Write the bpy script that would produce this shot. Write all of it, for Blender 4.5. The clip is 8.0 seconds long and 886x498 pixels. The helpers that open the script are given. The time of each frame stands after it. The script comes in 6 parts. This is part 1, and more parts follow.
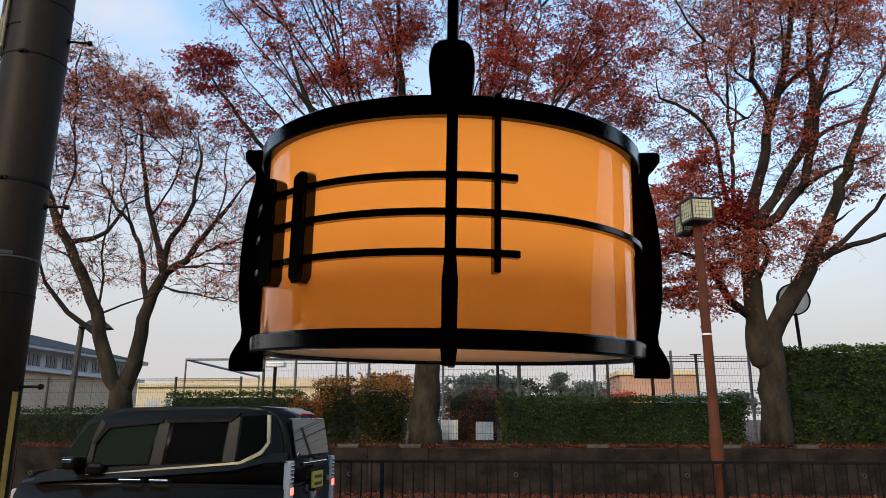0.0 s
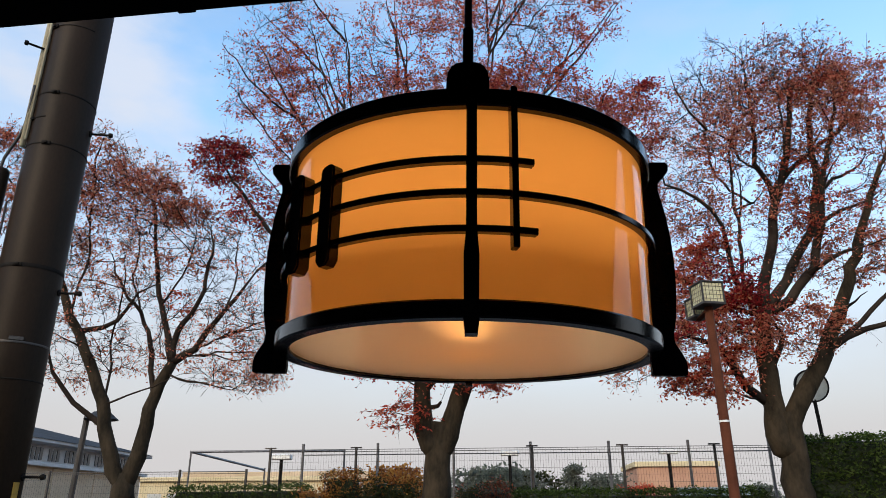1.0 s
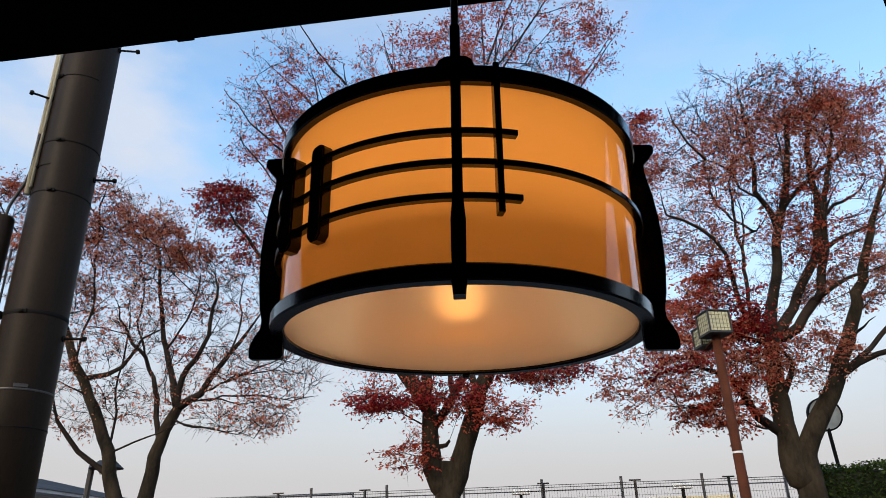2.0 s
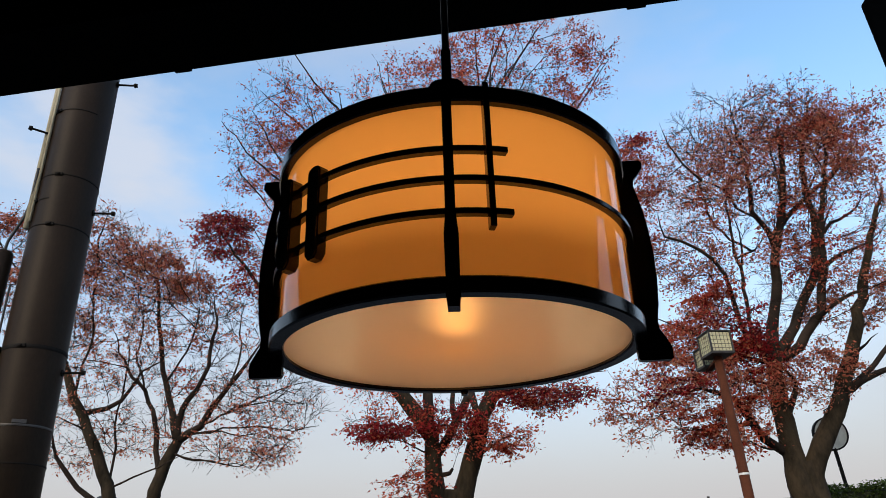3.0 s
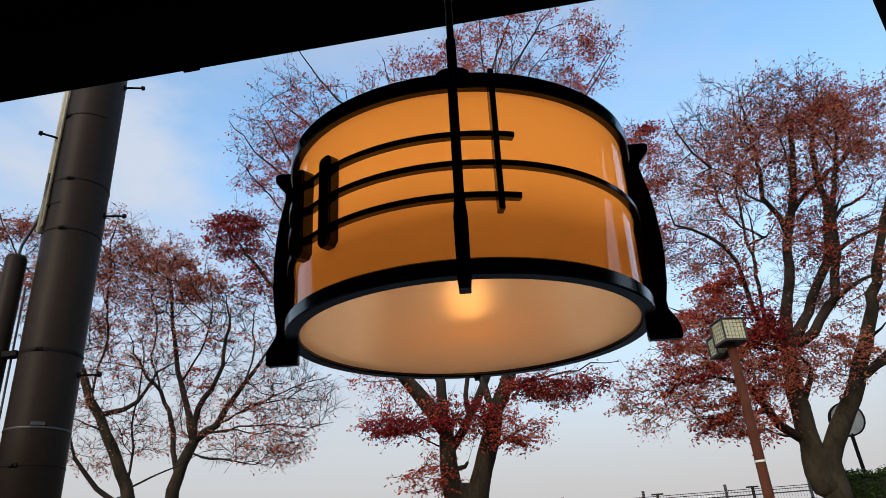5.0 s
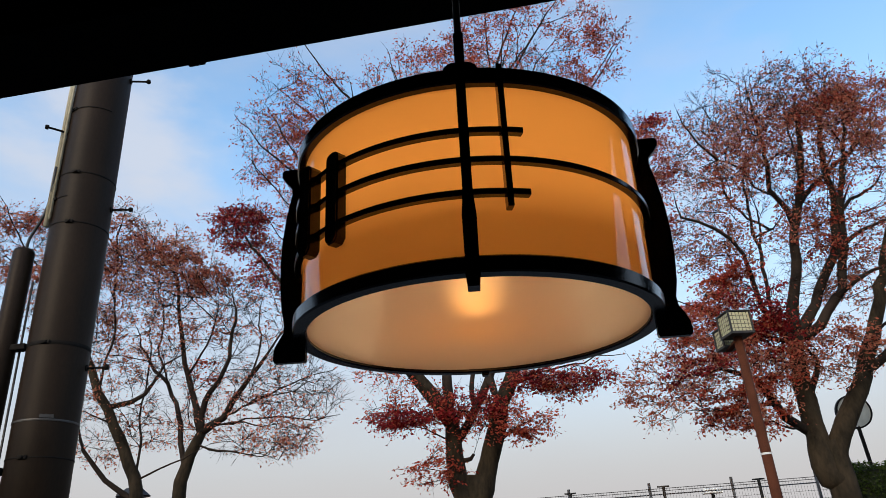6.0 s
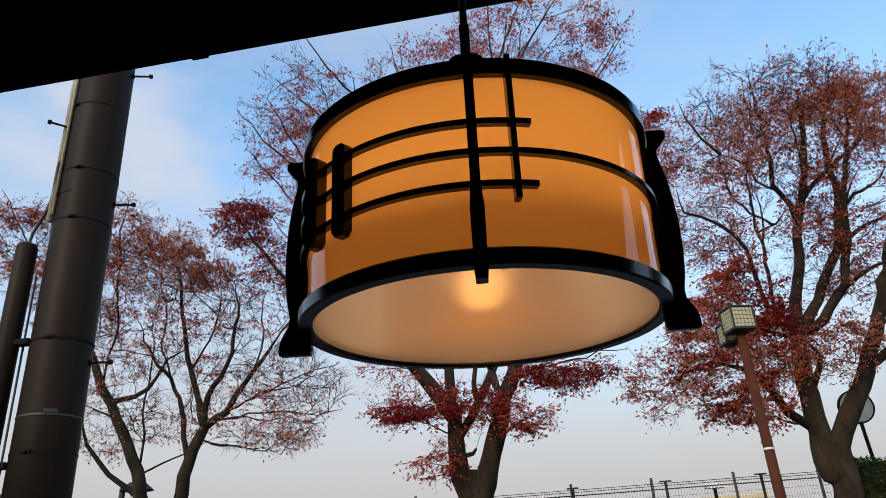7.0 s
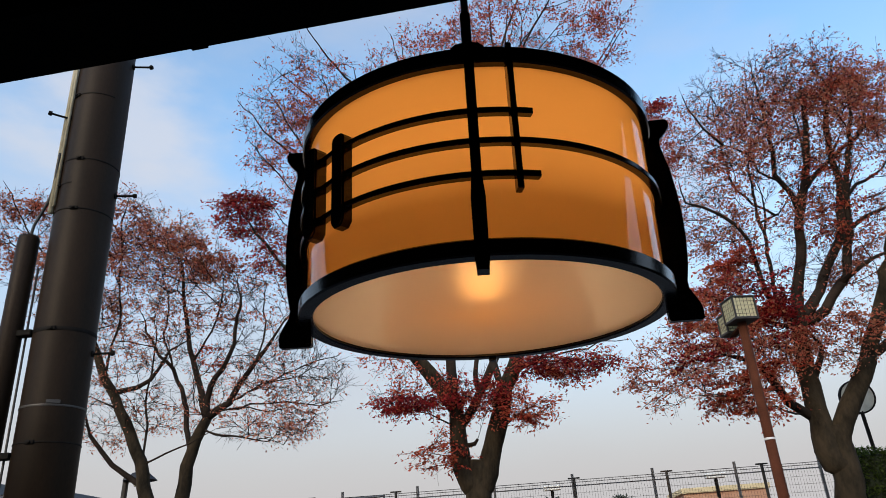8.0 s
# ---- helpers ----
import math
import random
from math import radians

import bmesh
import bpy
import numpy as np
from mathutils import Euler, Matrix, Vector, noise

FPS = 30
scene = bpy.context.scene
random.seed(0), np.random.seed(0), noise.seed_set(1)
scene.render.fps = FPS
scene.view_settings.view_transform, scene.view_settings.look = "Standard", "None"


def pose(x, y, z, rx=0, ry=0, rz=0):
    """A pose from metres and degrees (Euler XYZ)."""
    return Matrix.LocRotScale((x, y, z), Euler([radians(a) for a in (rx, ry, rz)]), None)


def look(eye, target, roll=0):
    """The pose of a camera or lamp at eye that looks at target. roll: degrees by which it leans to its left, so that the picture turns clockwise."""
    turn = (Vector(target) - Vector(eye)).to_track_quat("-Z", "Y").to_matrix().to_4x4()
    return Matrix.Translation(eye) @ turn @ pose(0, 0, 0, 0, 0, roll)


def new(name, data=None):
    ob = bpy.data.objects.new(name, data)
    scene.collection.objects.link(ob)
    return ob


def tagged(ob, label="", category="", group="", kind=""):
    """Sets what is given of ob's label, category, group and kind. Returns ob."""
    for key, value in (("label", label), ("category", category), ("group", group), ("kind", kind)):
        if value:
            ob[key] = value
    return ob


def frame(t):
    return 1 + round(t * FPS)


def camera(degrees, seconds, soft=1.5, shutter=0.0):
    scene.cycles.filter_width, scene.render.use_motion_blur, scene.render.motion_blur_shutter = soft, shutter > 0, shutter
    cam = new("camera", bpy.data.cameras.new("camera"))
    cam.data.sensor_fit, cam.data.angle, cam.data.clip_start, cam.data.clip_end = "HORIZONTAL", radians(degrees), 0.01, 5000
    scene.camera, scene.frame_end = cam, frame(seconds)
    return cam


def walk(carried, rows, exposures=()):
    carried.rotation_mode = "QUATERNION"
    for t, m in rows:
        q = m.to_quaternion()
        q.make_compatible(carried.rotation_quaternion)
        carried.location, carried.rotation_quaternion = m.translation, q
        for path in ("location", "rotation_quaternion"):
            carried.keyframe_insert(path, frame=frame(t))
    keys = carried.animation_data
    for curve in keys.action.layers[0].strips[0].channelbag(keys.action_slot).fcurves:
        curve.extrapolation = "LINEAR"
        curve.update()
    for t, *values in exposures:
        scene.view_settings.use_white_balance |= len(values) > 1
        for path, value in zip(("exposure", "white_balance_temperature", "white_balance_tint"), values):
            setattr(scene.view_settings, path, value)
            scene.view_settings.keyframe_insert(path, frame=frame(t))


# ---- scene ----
cam = camera(64.0, 8.0, soft=0.75)
PATH = [
    (0, (0.013, -0.276, 1.752), (-0.112, 1.665, 2.221), -0.0),
    (0.5, (0.01, -0.275, 1.745), (-0.112, 1.658, 2.244), 0.1),
    (0.8, (0.009, -0.276, 1.728), (-0.124, 1.613, 2.371), -0.1),
    (1, (0.009, -0.276, 1.717), (-0.136, 1.59, 2.422), -0.2),
    (1.5, (0.013, -0.271, 1.708), (-0.141, 1.567, 2.481), -1.0),
    (1.7, (0.013, -0.271, 1.7008), (-0.140, 1.560, 2.485), -1.3),
    (3, (0.015, -0.275, 1.689), (-0.127, 1.52, 2.559), -3.0),
    (3.5, (0.013, -0.275, 1.684), (-0.131, 1.511, 2.574), -3.5),
    (4, (0.014, -0.276, 1.683), (-0.137, 1.51, 2.572), -3.8),
    (4.5, (0.015, -0.278, 1.683), (-0.146, 1.515, 2.556), -4.0),
    (6, (0.014, -0.277, 1.686), (-0.175, 1.528, 2.526), -3.9),
    (6.5, (0.013, -0.276, 1.686), (-0.182, 1.532, 2.518), -3.9),
    (7, (0.012, -0.275, 1.686), (-0.185, 1.535, 2.514), -3.8),
    (7.5, (0.013, -0.275, 1.686), (-0.189, 1.542, 2.498), -3.7),
    (8, (0.012, -0.273, 1.687), (-0.192, 1.547, 2.492), -3.8),
]
walk(cam, [(t, look(eye, target, roll)) for t, eye, target, roll in PATH], [(0, 1.15), (1.5, 1.13), (3.0, 1.0), (8.0, 0.97)])

# ---- light ----
world = bpy.data.worlds.new("sky")
scene.world = world
world.use_nodes = True
wn, wl = world.node_tree.nodes, world.node_tree.links
wn.clear()
sky = wn.new("ShaderNodeTexSky")
sky.sky_type, sky.sun_disc = "NISHITA", False
sky.sun_elevation, sky.sun_rotation = radians(24), radians(205)
sky.air_density, sky.dust_density, sky.ozone_density = 1.0, 1.2, 2.0
coord = wn.new("ShaderNodeTexCoord")
stretch = wn.new("ShaderNodeMapping")
stretch.inputs["Scale"].default_value = (1.0, 1.0, 2.2)
stretch.inputs["Location"].default_value = (0.35, 0.1, 0.2)
cloud = wn.new("ShaderNodeTexNoise")
cloud.inputs["Scale"].default_value, cloud.inputs["Detail"].default_value = 2.3, 7
ramp = wn.new("ShaderNodeValToRGB")
ramp.color_ramp.elements[0].position, ramp.color_ramp.elements[1].position = 0.46, 0.72
soft_white = wn.new("ShaderNodeMixRGB")
soft_white.inputs[2].default_value = (2.3, 2.25, 2.4, 1)
veil = wn.new("ShaderNodeMath")
veil.operation = "MULTIPLY"
veil.inputs[1].default_value = 0.55
bg = wn.new("ShaderNodeBackground")
bg.inputs["Strength"].default_value = 0.15
out = wn.new("ShaderNodeOutputWorld")
wl.new(coord.outputs["Generated"], stretch.inputs["Vector"])
wl.new(stretch.outputs[0], cloud.inputs["Vector"])
wl.new(cloud.outputs["Fac"], ramp.inputs[0])
wl.new(ramp.outputs[0], veil.inputs[0])
wl.new(veil.outputs[0], soft_white.inputs[0])
clear = wn.new("ShaderNodeMixRGB")
clear.blend_type = "MULTIPLY"
clear.inputs[0].default_value, clear.inputs[2].default_value = 1.0, (1.13, 1.28, 1.23, 1)
wl.new(sky.outputs[0], clear.inputs[1])
wl.new(clear.outputs[0], soft_white.inputs[1])
# pale haze that thickens toward the horizon all round
split = wn.new("ShaderNodeSeparateXYZ")
wl.new(coord.outputs["Generated"], split.inputs[0])
depth = wn.new("ShaderNodeMapRange")
depth.interpolation_type = "SMOOTHSTEP"
depth.inputs["From Min"].default_value, depth.inputs["From Max"].default_value = 0.06, 0.62
depth.inputs["To Min"].default_value, depth.inputs["To Max"].default_value = 1.0, 0.0
wl.new(split.outputs["Z"], depth.inputs["Value"])
haze = wn.new("ShaderNodeMixRGB")
haze.inputs[2].default_value = (2.0, 1.94, 1.95, 1)
wl.new(depth.outputs[0], haze.inputs[0])
# a thin ragged cloud bank over the west end of the bank
shift = wn.new("ShaderNodeVectorMath")
shift.operation = "SUBTRACT"
shift.inputs[1].default_value = (-0.48, 0.74, 0.52)
wl.new(coord.outputs["Generated"], shift.inputs[0])
flat = wn.new("ShaderNodeVectorMath")
flat.operation = "MULTIPLY"
flat.inputs[1].default_value = (4.6, 3.0, 9.0)
wl.new(shift.outputs[0], flat.inputs[0])
reach = wn.new("ShaderNodeVectorMath")
reach.operation = "LENGTH"
wl.new(flat.outputs[0], reach.inputs[0])
shred = wn.new("ShaderNodeTexNoise")
shred.inputs["Scale"].default_value, shred.inputs["Detail"].default_value = 6.5, 6
wl.new(stretch.outputs[0], shred.inputs["Vector"])
ragged = wn.new("ShaderNodeMath")
ragged.operation = "MULTIPLY_ADD"
ragged.inputs[1].default_value = 2.6
wl.new(shred.outputs["Fac"], ragged.inputs[0])
wl.new(reach.outputs["Value"], ragged.inputs[2])
puff = wn.new("ShaderNodeMapRange")
puff.interpolation_type = "SMOOTHSTEP"
puff.inputs["From Min"].default_value, puff.inputs["From Max"].default_value = 1.35, 2.45
puff.inputs["To Min"].default_value, puff.inputs["To Max"].default_value = 0.62, 0.0
wl.new(ragged.outputs[0], puff.inputs["Value"])
bank_cloud = wn.new("ShaderNodeMixRGB")
bank_cloud.inputs[2].default_value = (2.65, 2.62, 2.75, 1)
wl.new(puff.outputs[0], bank_cloud.inputs[0])
wl.new(soft_white.outputs[0], bank_cloud.inputs[1])
wl.new(bank_cloud.outputs[0], haze.inputs[1])
wl.new(haze.outputs[0], bg.inputs["Color"])
wl.new(bg.outputs[0], out.inputs[0])

sun = new("sun", bpy.data.lights.new("sun", "SUN"))
sun.data.energy, sun.data.angle, sun.data.color = 0.8, radians(10), (1.0, 0.74, 0.50)
sun.matrix_world = look((-30, -62, 30), (0, 0, 0))

# ---- materials ----


def mat(name, dark, light, rough=0.6, metal=0.0, scale=6.0, bump=0.1, grain=60.0, coat=0.0, island=0.0, stretch=(1, 1, 1), spec=0.5):
    """A surface whose colour wanders between two tones, with fine grain and relief; scale is in cells per metre."""
    m = bpy.data.materials.new(name)
    m.use_nodes = True
    n, l = m.node_tree.nodes, m.node_tree.links
    p = n["Principled BSDF"]
    tc = n.new("ShaderNodeTexCoord")
    mp = n.new("ShaderNodeMapping")
    mp.inputs["Scale"].default_value = stretch
    l.new(tc.outputs["Object"], mp.inputs["Vector"])
    big, fine = n.new("ShaderNodeTexNoise"), n.new("ShaderNodeTexNoise")
    big.inputs["Scale"].default_value, big.inputs["Detail"].default_value = scale, 5
    fine.inputs["Scale"].default_value, fine.inputs["Detail"].default_value = grain, 3
    l.new(mp.outputs[0], big.inputs["Vector"])
    l.new(mp.outputs[0], fine.inputs["Vector"])
    add = n.new("ShaderNodeMath")
    add.operation = "MULTIPLY_ADD"
    add.inputs[1].default_value, add.inputs[2].default_value = 0.35, -0.17
    l.new(fine.outputs["Fac"], add.inputs[0])
    tot = n.new("ShaderNodeMath")
    tot.operation = "ADD"
    l.new(big.outputs["Fac"], tot.inputs[0])
    l.new(add.outputs[0], tot.inputs[1])
    source = tot.outputs[0]
    if island:
        geo = n.new("ShaderNodeNewGeometry")
        isl = n.new("ShaderNodeMath")
        isl.operation = "MULTIPLY_ADD"
        isl.inputs[1].default_value, isl.inputs[2].default_value = island, -island / 2
        l.new(geo.outputs["Random Per Island"], isl.inputs[0])
        both = n.new("ShaderNodeMath")
        both.operation = "ADD"
        l.new(source, both.inputs[0])
        l.new(isl.outputs[0], both.inputs[1])
        source = both.outputs[0]
    cr = n.new("ShaderNodeValToRGB")
    cr.color_ramp.elements[0].position, cr.color_ramp.elements[1].position = 0.3, 0.7
    cr.color_ramp.elements[0].color, cr.color_ramp.elements[1].color = (*dark, 1), (*light, 1)
    l.new(source, cr.inputs[0])
    l.new(cr.outputs[0], p.inputs["Base Color"])
    p.inputs["Roughness"].default_value, p.inputs["Metallic"].default_value = rough, metal
    p.inputs["Coat Weight"].default_value, p.inputs["Coat Roughness"].default_value = coat, 0.05
    p.inputs["Specular IOR Level"].default_value = spec
    if bump:
        b = n.new("ShaderNodeBump")
        b.inputs["Strength"].default_value, b.inputs["Distance"].default_value = bump, 0.3 / grain
        l.new(fine.outputs["Fac"], b.inputs["Height"])
        l.new(b.outputs[0], p.inputs["Normal"])
    return m


def leaf_mat(name, tones, scale):
    """Thin leaves: tones drift through the crown and vary from leaf to leaf, and light shines through them."""
    m = mat(name, tones[0], tones[-1], rough=0.7, scale=scale, bump=0, grain=scale * 6, island=0.5, spec=0.25)
    n, l = m.node_tree.nodes, m.node_tree.links
    cr = [x for x in n if x.type == "VALTORGB"][0]
    for i, tone in enumerate(tones[1:-1]):
        e = cr.color_ramp.elements.new(0.3 + 0.4 * (i + 1) / (len(tones) - 1))
        e.color = (*tone, 1)
    thin = n.new("ShaderNodeBsdfTranslucent")
    l.new(cr.outputs[0], thin.inputs["Color"])
    mix = n.new("ShaderNodeMixShader")
    mix.inputs[0].default_value = 0.6
    l.new(n["Principled BSDF"].outputs[0], mix.inputs[1])
    l.new(thin.outputs[0], mix.inputs[2])
    l.new(mix.outputs[0], n["Material Output"].inputs["Surface"])
    return m


def glass_mat(name, tint, rough=0.02):
    m = bpy.data.materials.new(name)
    m.use_nodes = True
    p = m.node_tree.nodes["Principled BSDF"]
    p.inputs["Base Color"].default_value = (*tint, 1)
    p.inputs["Roughness"].default_value, p.inputs["Specular IOR Level"].default_value = rough, 0.38
    return m


def glow_mat(name, tone, strength):
    m = bpy.data.materials.new(name)
    m.use_nodes = True
    p = m.node_tree.nodes["Principled BSDF"]
    p.inputs["Base Color"].default_value = (0.8, 0.7, 0.5, 1)
    p.inputs["Emission Color"].default_value, p.inputs["Emission Strength"].default_value = (*tone, 1), strength
    return m


def shade_mat(name, thru, skin, share, gloss=0.04, ior=1.52):
    """A thin sheet that lets lamp light through: part translucent, part painted skin, with a polished face."""
    m = mat(name, [c * 0.94 for c in skin], skin, rough=0.6, scale=30, bump=0.02, grain=900, spec=0.0)
    n, l = m.node_tree.nodes, m.node_tree.links
    t = n.new("ShaderNodeBsdfTranslucent")
    t.inputs["Color"].default_value = (*thru, 1)
    mix = n.new("ShaderNodeMixShader")
    mix.inputs[0].default_value = share
    l.new(n["Principled BSDF"].outputs[0], mix.inputs[1])
    l.new(t.outputs[0], mix.inputs[2])
    shine = n.new("ShaderNodeBsdfGlossy")
    shine.inputs["Roughness"].default_value = gloss
    edge_gloss = n.new("ShaderNodeFresnel")
    edge_gloss.inputs["IOR"].default_value = ior
    face = n.new("ShaderNodeMixShader")
    face.name = "face"
    l.new(edge_gloss.outputs[0], face.inputs[0])
    l.new(mix.outputs[0], face.inputs[1])
    l.new(shine.outputs[0], face.inputs[2])
    l.new(face.outputs[0], n["Material Output"].inputs["Surface"])
    return m


M = {}
M["lacquer"] = mat("black_lacquer", (0.004, 0.004, 0.004), (0.009, 0.008, 0.008), rough=0.16, scale=90, bump=0.12, grain=900, spec=0.4)
M["orange"] = shade_mat("orange_sheet", (0.95, 0.435, 0.10), (0.66, 0.26, 0.065), 0.6)
M["milk"] = shade_mat("milk_sheet", (0.95, 0.66, 0.45), (0.80, 0.64, 0.52), 0.68, 0.5, 1.18)
mn, ml = M["milk"].node_tree.nodes, M["milk"].node_tree.links
blur = mn.new("ShaderNodeBsdfRefraction")
blur.inputs["Color"].default_value, blur.inputs["IOR"].default_value, blur.inputs["Roughness"].default_value = (1.0, 0.86, 0.68, 1), 1.15, 0.95
frost = mn.new("ShaderNodeMixShader")
frost.inputs[0].default_value = 0.32
ml.new(mn["face"].outputs[0], frost.inputs[1])
ml.new(blur.outputs[0], frost.inputs[2])
ml.new(frost.outputs[0], mn["Material Output"].inputs["Surface"])
M["clock_face"] = mat("greyed_clock_face", (0.26, 0.25, 0.21), (0.36, 0.35, 0.30), rough=0.6, scale=4)
M["bulb"] = glow_mat("bulb_glow", (1.0, 0.46, 0.12), 1.9)
M["eave"] = mat("dark_eave_steel", (0.003, 0.003, 0.003), (0.006, 0.006, 0.006), rough=0.9, scale=5, bump=0.05, grain=120, spec=0.04)
M["plaster"] = mat("dark_plaster", (0.05, 0.045, 0.04), (0.09, 0.08, 0.07), rough=0.85, scale=2, bump=0.2, grain=80)
M["asphalt"] = mat("asphalt", (0.035, 0.034, 0.034), (0.075, 0.07, 0.068), rough=0.9, scale=0.5, bump=0.4, grain=60)
M["soil"] = mat("leafy_soil", (0.035, 0.03, 0.02), (0.12, 0.05, 0.028), rough=0.95, scale=1.2, bump=0.5, grain=14)
M["concrete"] = mat("stained_concrete", (0.006, 0.0045, 0.0035), (0.033, 0.024, 0.018), rough=0.95, scale=2.4, bump=0.4, grain=22, stretch=(0.8, 1, 1.1), spec=0.1)
M["slab"] = mat("pale_concrete", (0.035, 0.029, 0.022), (0.08, 0.064, 0.05), rough=0.9, scale=5, bump=0.2, grain=60)
M["pole"] = mat("brown_pole_coating", (0.011, 0.0065, 0.0035), (0.028, 0.017, 0.010), rough=0.5, scale=1.6, bump=0.10, grain=70, stretch=(1, 1, 0.35), spec=0.10)
M["band"] = mat("dull_band", (0.006, 0.005, 0.0045), (0.013, 0.011, 0.009), rough=0.75, scale=20, spec=0.1)
M["conduit"] = mat("cream_conduit", (0.42, 0.38, 0.26), (0.58, 0.53, 0.38), rough=0.5, scale=6)
M["yellow"] = mat("worn_yellow", (0.32, 0.17, 0.02), (0.48, 0.27, 0.03), rough=0.6, scale=7)
M["rust"] = mat("red_brown_paint", (0.060, 0.019, 0.009), (0.105, 0.034, 0.017), rough=0.75, scale=3, bump=0.08, grain=60, spec=0.1)
M["white"] = mat("white_paint", (0.6, 0.6, 0.58), (0.78, 0.78, 0.75), rough=0.5, scale=8)
M["pane"] = shade_mat("lamp_pane", (0.86, 0.80, 0.50), (0.84, 0.78, 0.50), 0.35, 0.15)
M["iron"] = mat("black_iron", (0.005, 0.005, 0.005), (0.012, 0.010, 0.009), rough=0.8, scale=9, bump=0.05, spec=0.08)
M["fence"] = mat("brown_fence_steel", (0.02, 0.017, 0.015), (0.045, 0.038, 0.033), rough=0.5, scale=6)
M["galv"] = mat("grey_steel", (0.10, 0.10, 0.10), (0.20, 0.19, 0.19), rough=0.5, metal=0.3, scale=6)
M["bark"] = mat("zelkova_bark", (0.011, 0.009, 0.006), (0.050, 0.037, 0.023), rough=0.95, scale=3.4, bump=0.9, grain=16, stretch=(1, 1, 0.45), spec=0.15)
M["bark_dark"] = mat("thin_branch_bark", (0.016, 0.012, 0.010), (0.042, 0.031, 0.024), rough=0.95, scale=2, bump=0.2, grain=30, spec=0.1)
# near-black green painted as the shade between hedge leaves
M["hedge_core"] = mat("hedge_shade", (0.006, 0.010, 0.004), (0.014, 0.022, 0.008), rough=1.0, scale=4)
M["red_leaf"] = leaf_mat("red_leaf", [(0.26, 0.030, 0.020), (0.54, 0.068, 0.038), (0.50, 0.14, 0.06), (0.62, 0.10, 0.052)], 0.55)
M["brown_leaf"] = leaf_mat("brown_leaf", [(0.30, 0.085, 0.050), (0.50, 0.15, 0.085), (0.58, 0.13, 0.075), (0.54, 0.22, 0.12)], 0.5)
M["crimson_leaf"] = leaf_mat("crimson_leaf", [(0.14, 0.012, 0.014), (0.34, 0.022, 0.025), (0.46, 0.035, 0.035)], 0.8)
M["green_leaf"] = leaf_mat("hedge_leaf", [(0.017, 0.031, 0.006), (0.042, 0.072, 0.013), (0.088, 0.13, 0.026)], 1.2)
M["olive_leaf"] = leaf_mat("olive_leaf", [(0.02, 0.03, 0.012), (0.05, 0.06, 0.02), (0.07, 0.07, 0.025)], 1.2)
M["orange_leaf"] = leaf_mat("orange_leaf", [(0.16, 0.05, 0.015), (0.34, 0.13, 0.03), (0.42, 0.22, 0.05)], 1.5)
# far evergreens: distance haze painted in as paler, greyer green
M["pine"] = leaf_mat("hazy_pine_needle", [(0.10, 0.12, 0.09), (0.16, 0.17, 0.13), (0.19, 0.20, 0.155)], 0.8)
M["litter"] = leaf_mat("fallen_leaf", [(0.08, 0.022, 0.012), (0.22, 0.05, 0.028), (0.30, 0.10, 0.045)], 2.0)
M["car_black"] = mat("black_car_paint", (0.006, 0.005, 0.004), (0.009, 0.007, 0.005), rough=0.16, scale=2, bump=0, coat=0.0, spec=0.10)
M["car_glass"] = glass_mat("dark_car_glass", (0.003, 0.0035, 0.003))
M["car_glass_clear"] = glass_mat("clear_car_glass", (0.012, 0.016, 0.012))
M["pillar"] = mat("satin_black_pillar", (0.010, 0.009, 0.008), (0.016, 0.014, 0.012), rough=0.3, scale=8, bump=0, spec=0.4)
M["champagne"] = mat("champagne_trim", (0.42, 0.36, 0.25), (0.50, 0.43, 0.31), rough=0.3, metal=0.7, scale=8, bump=0)
M["chrome"] = mat("chrome", (0.55, 0.55, 0.55), (0.65, 0.65, 0.65), rough=0.12, metal=1.0, scale=10, bump=0)
M["rubber"] = mat("rubber", (0.008, 0.008, 0.008), (0.015, 0.014, 0.013), rough=0.8, scale=15, spec=0.1)
M["red_lens"] = glass_mat("red_lens", (0.35, 0.01, 0.01))
M["red_lit"] = glow_mat("red_lamp_lit", (1.0, 0.04, 0.02), 2.5)
M["clear_lens"] = glass_mat("clear_lens", (0.34, 0.34, 0.35))
M["plate"] = mat("yellow_plate", (0.50, 0.36, 0.03), (0.58, 0.42, 0.05), rough=0.4, scale=20, bump=0)
M["ink"] = mat("dark_ink", (0.015, 0.015, 0.015), (0.03, 0.03, 0.03), rough=0.6, scale=20, bump=0)
M["roof_grey"] = mat("blue_grey_roof", (0.028, 0.032, 0.038), (0.05, 0.055, 0.065), rough=0.9, scale=0.6, grain=4, spec=0.1)
M["hall"] = mat("beige_hall_wall", (0.44, 0.33, 0.22), (0.56, 0.43, 0.30), rough=0.85, scale=0.4, grain=5)
M["hall_white"] = mat("pale_trim", (0.42, 0.42, 0.42), (0.55, 0.55, 0.55), rough=0.8, scale=0.7, grain=6)
M["cream"] = mat("cream_wall", (0.55, 0.45, 0.26), (0.66, 0.56, 0.36), rough=0.85, scale=0.3, grain=5)
M["salmon"] = mat("salmon_wall", (0.42, 0.23, 0.15), (0.52, 0.30, 0.20), rough=0.85, scale=0.3, grain=5)
M["dark_glass"] = glass_mat("dark_window", (0.05, 0.06, 0.07), 0.1)
M["teal"] = mat("faded_teal_roof", (0.13, 0.17, 0.16), (0.19, 0.23, 0.22), rough=0.7, scale=1, grain=8)

# ---- mesh helpers ----


def mesh_from(name, verts, faces, smooth=False):
    me = bpy.data.meshes.new(name)
    me.from_pydata([tuple(v) for v in verts], [], [tuple(f) for f in faces])
    if smooth:
        me.polygons.foreach_set("use_smooth", [True] * len(me.polygons))
    me.update()
    return me


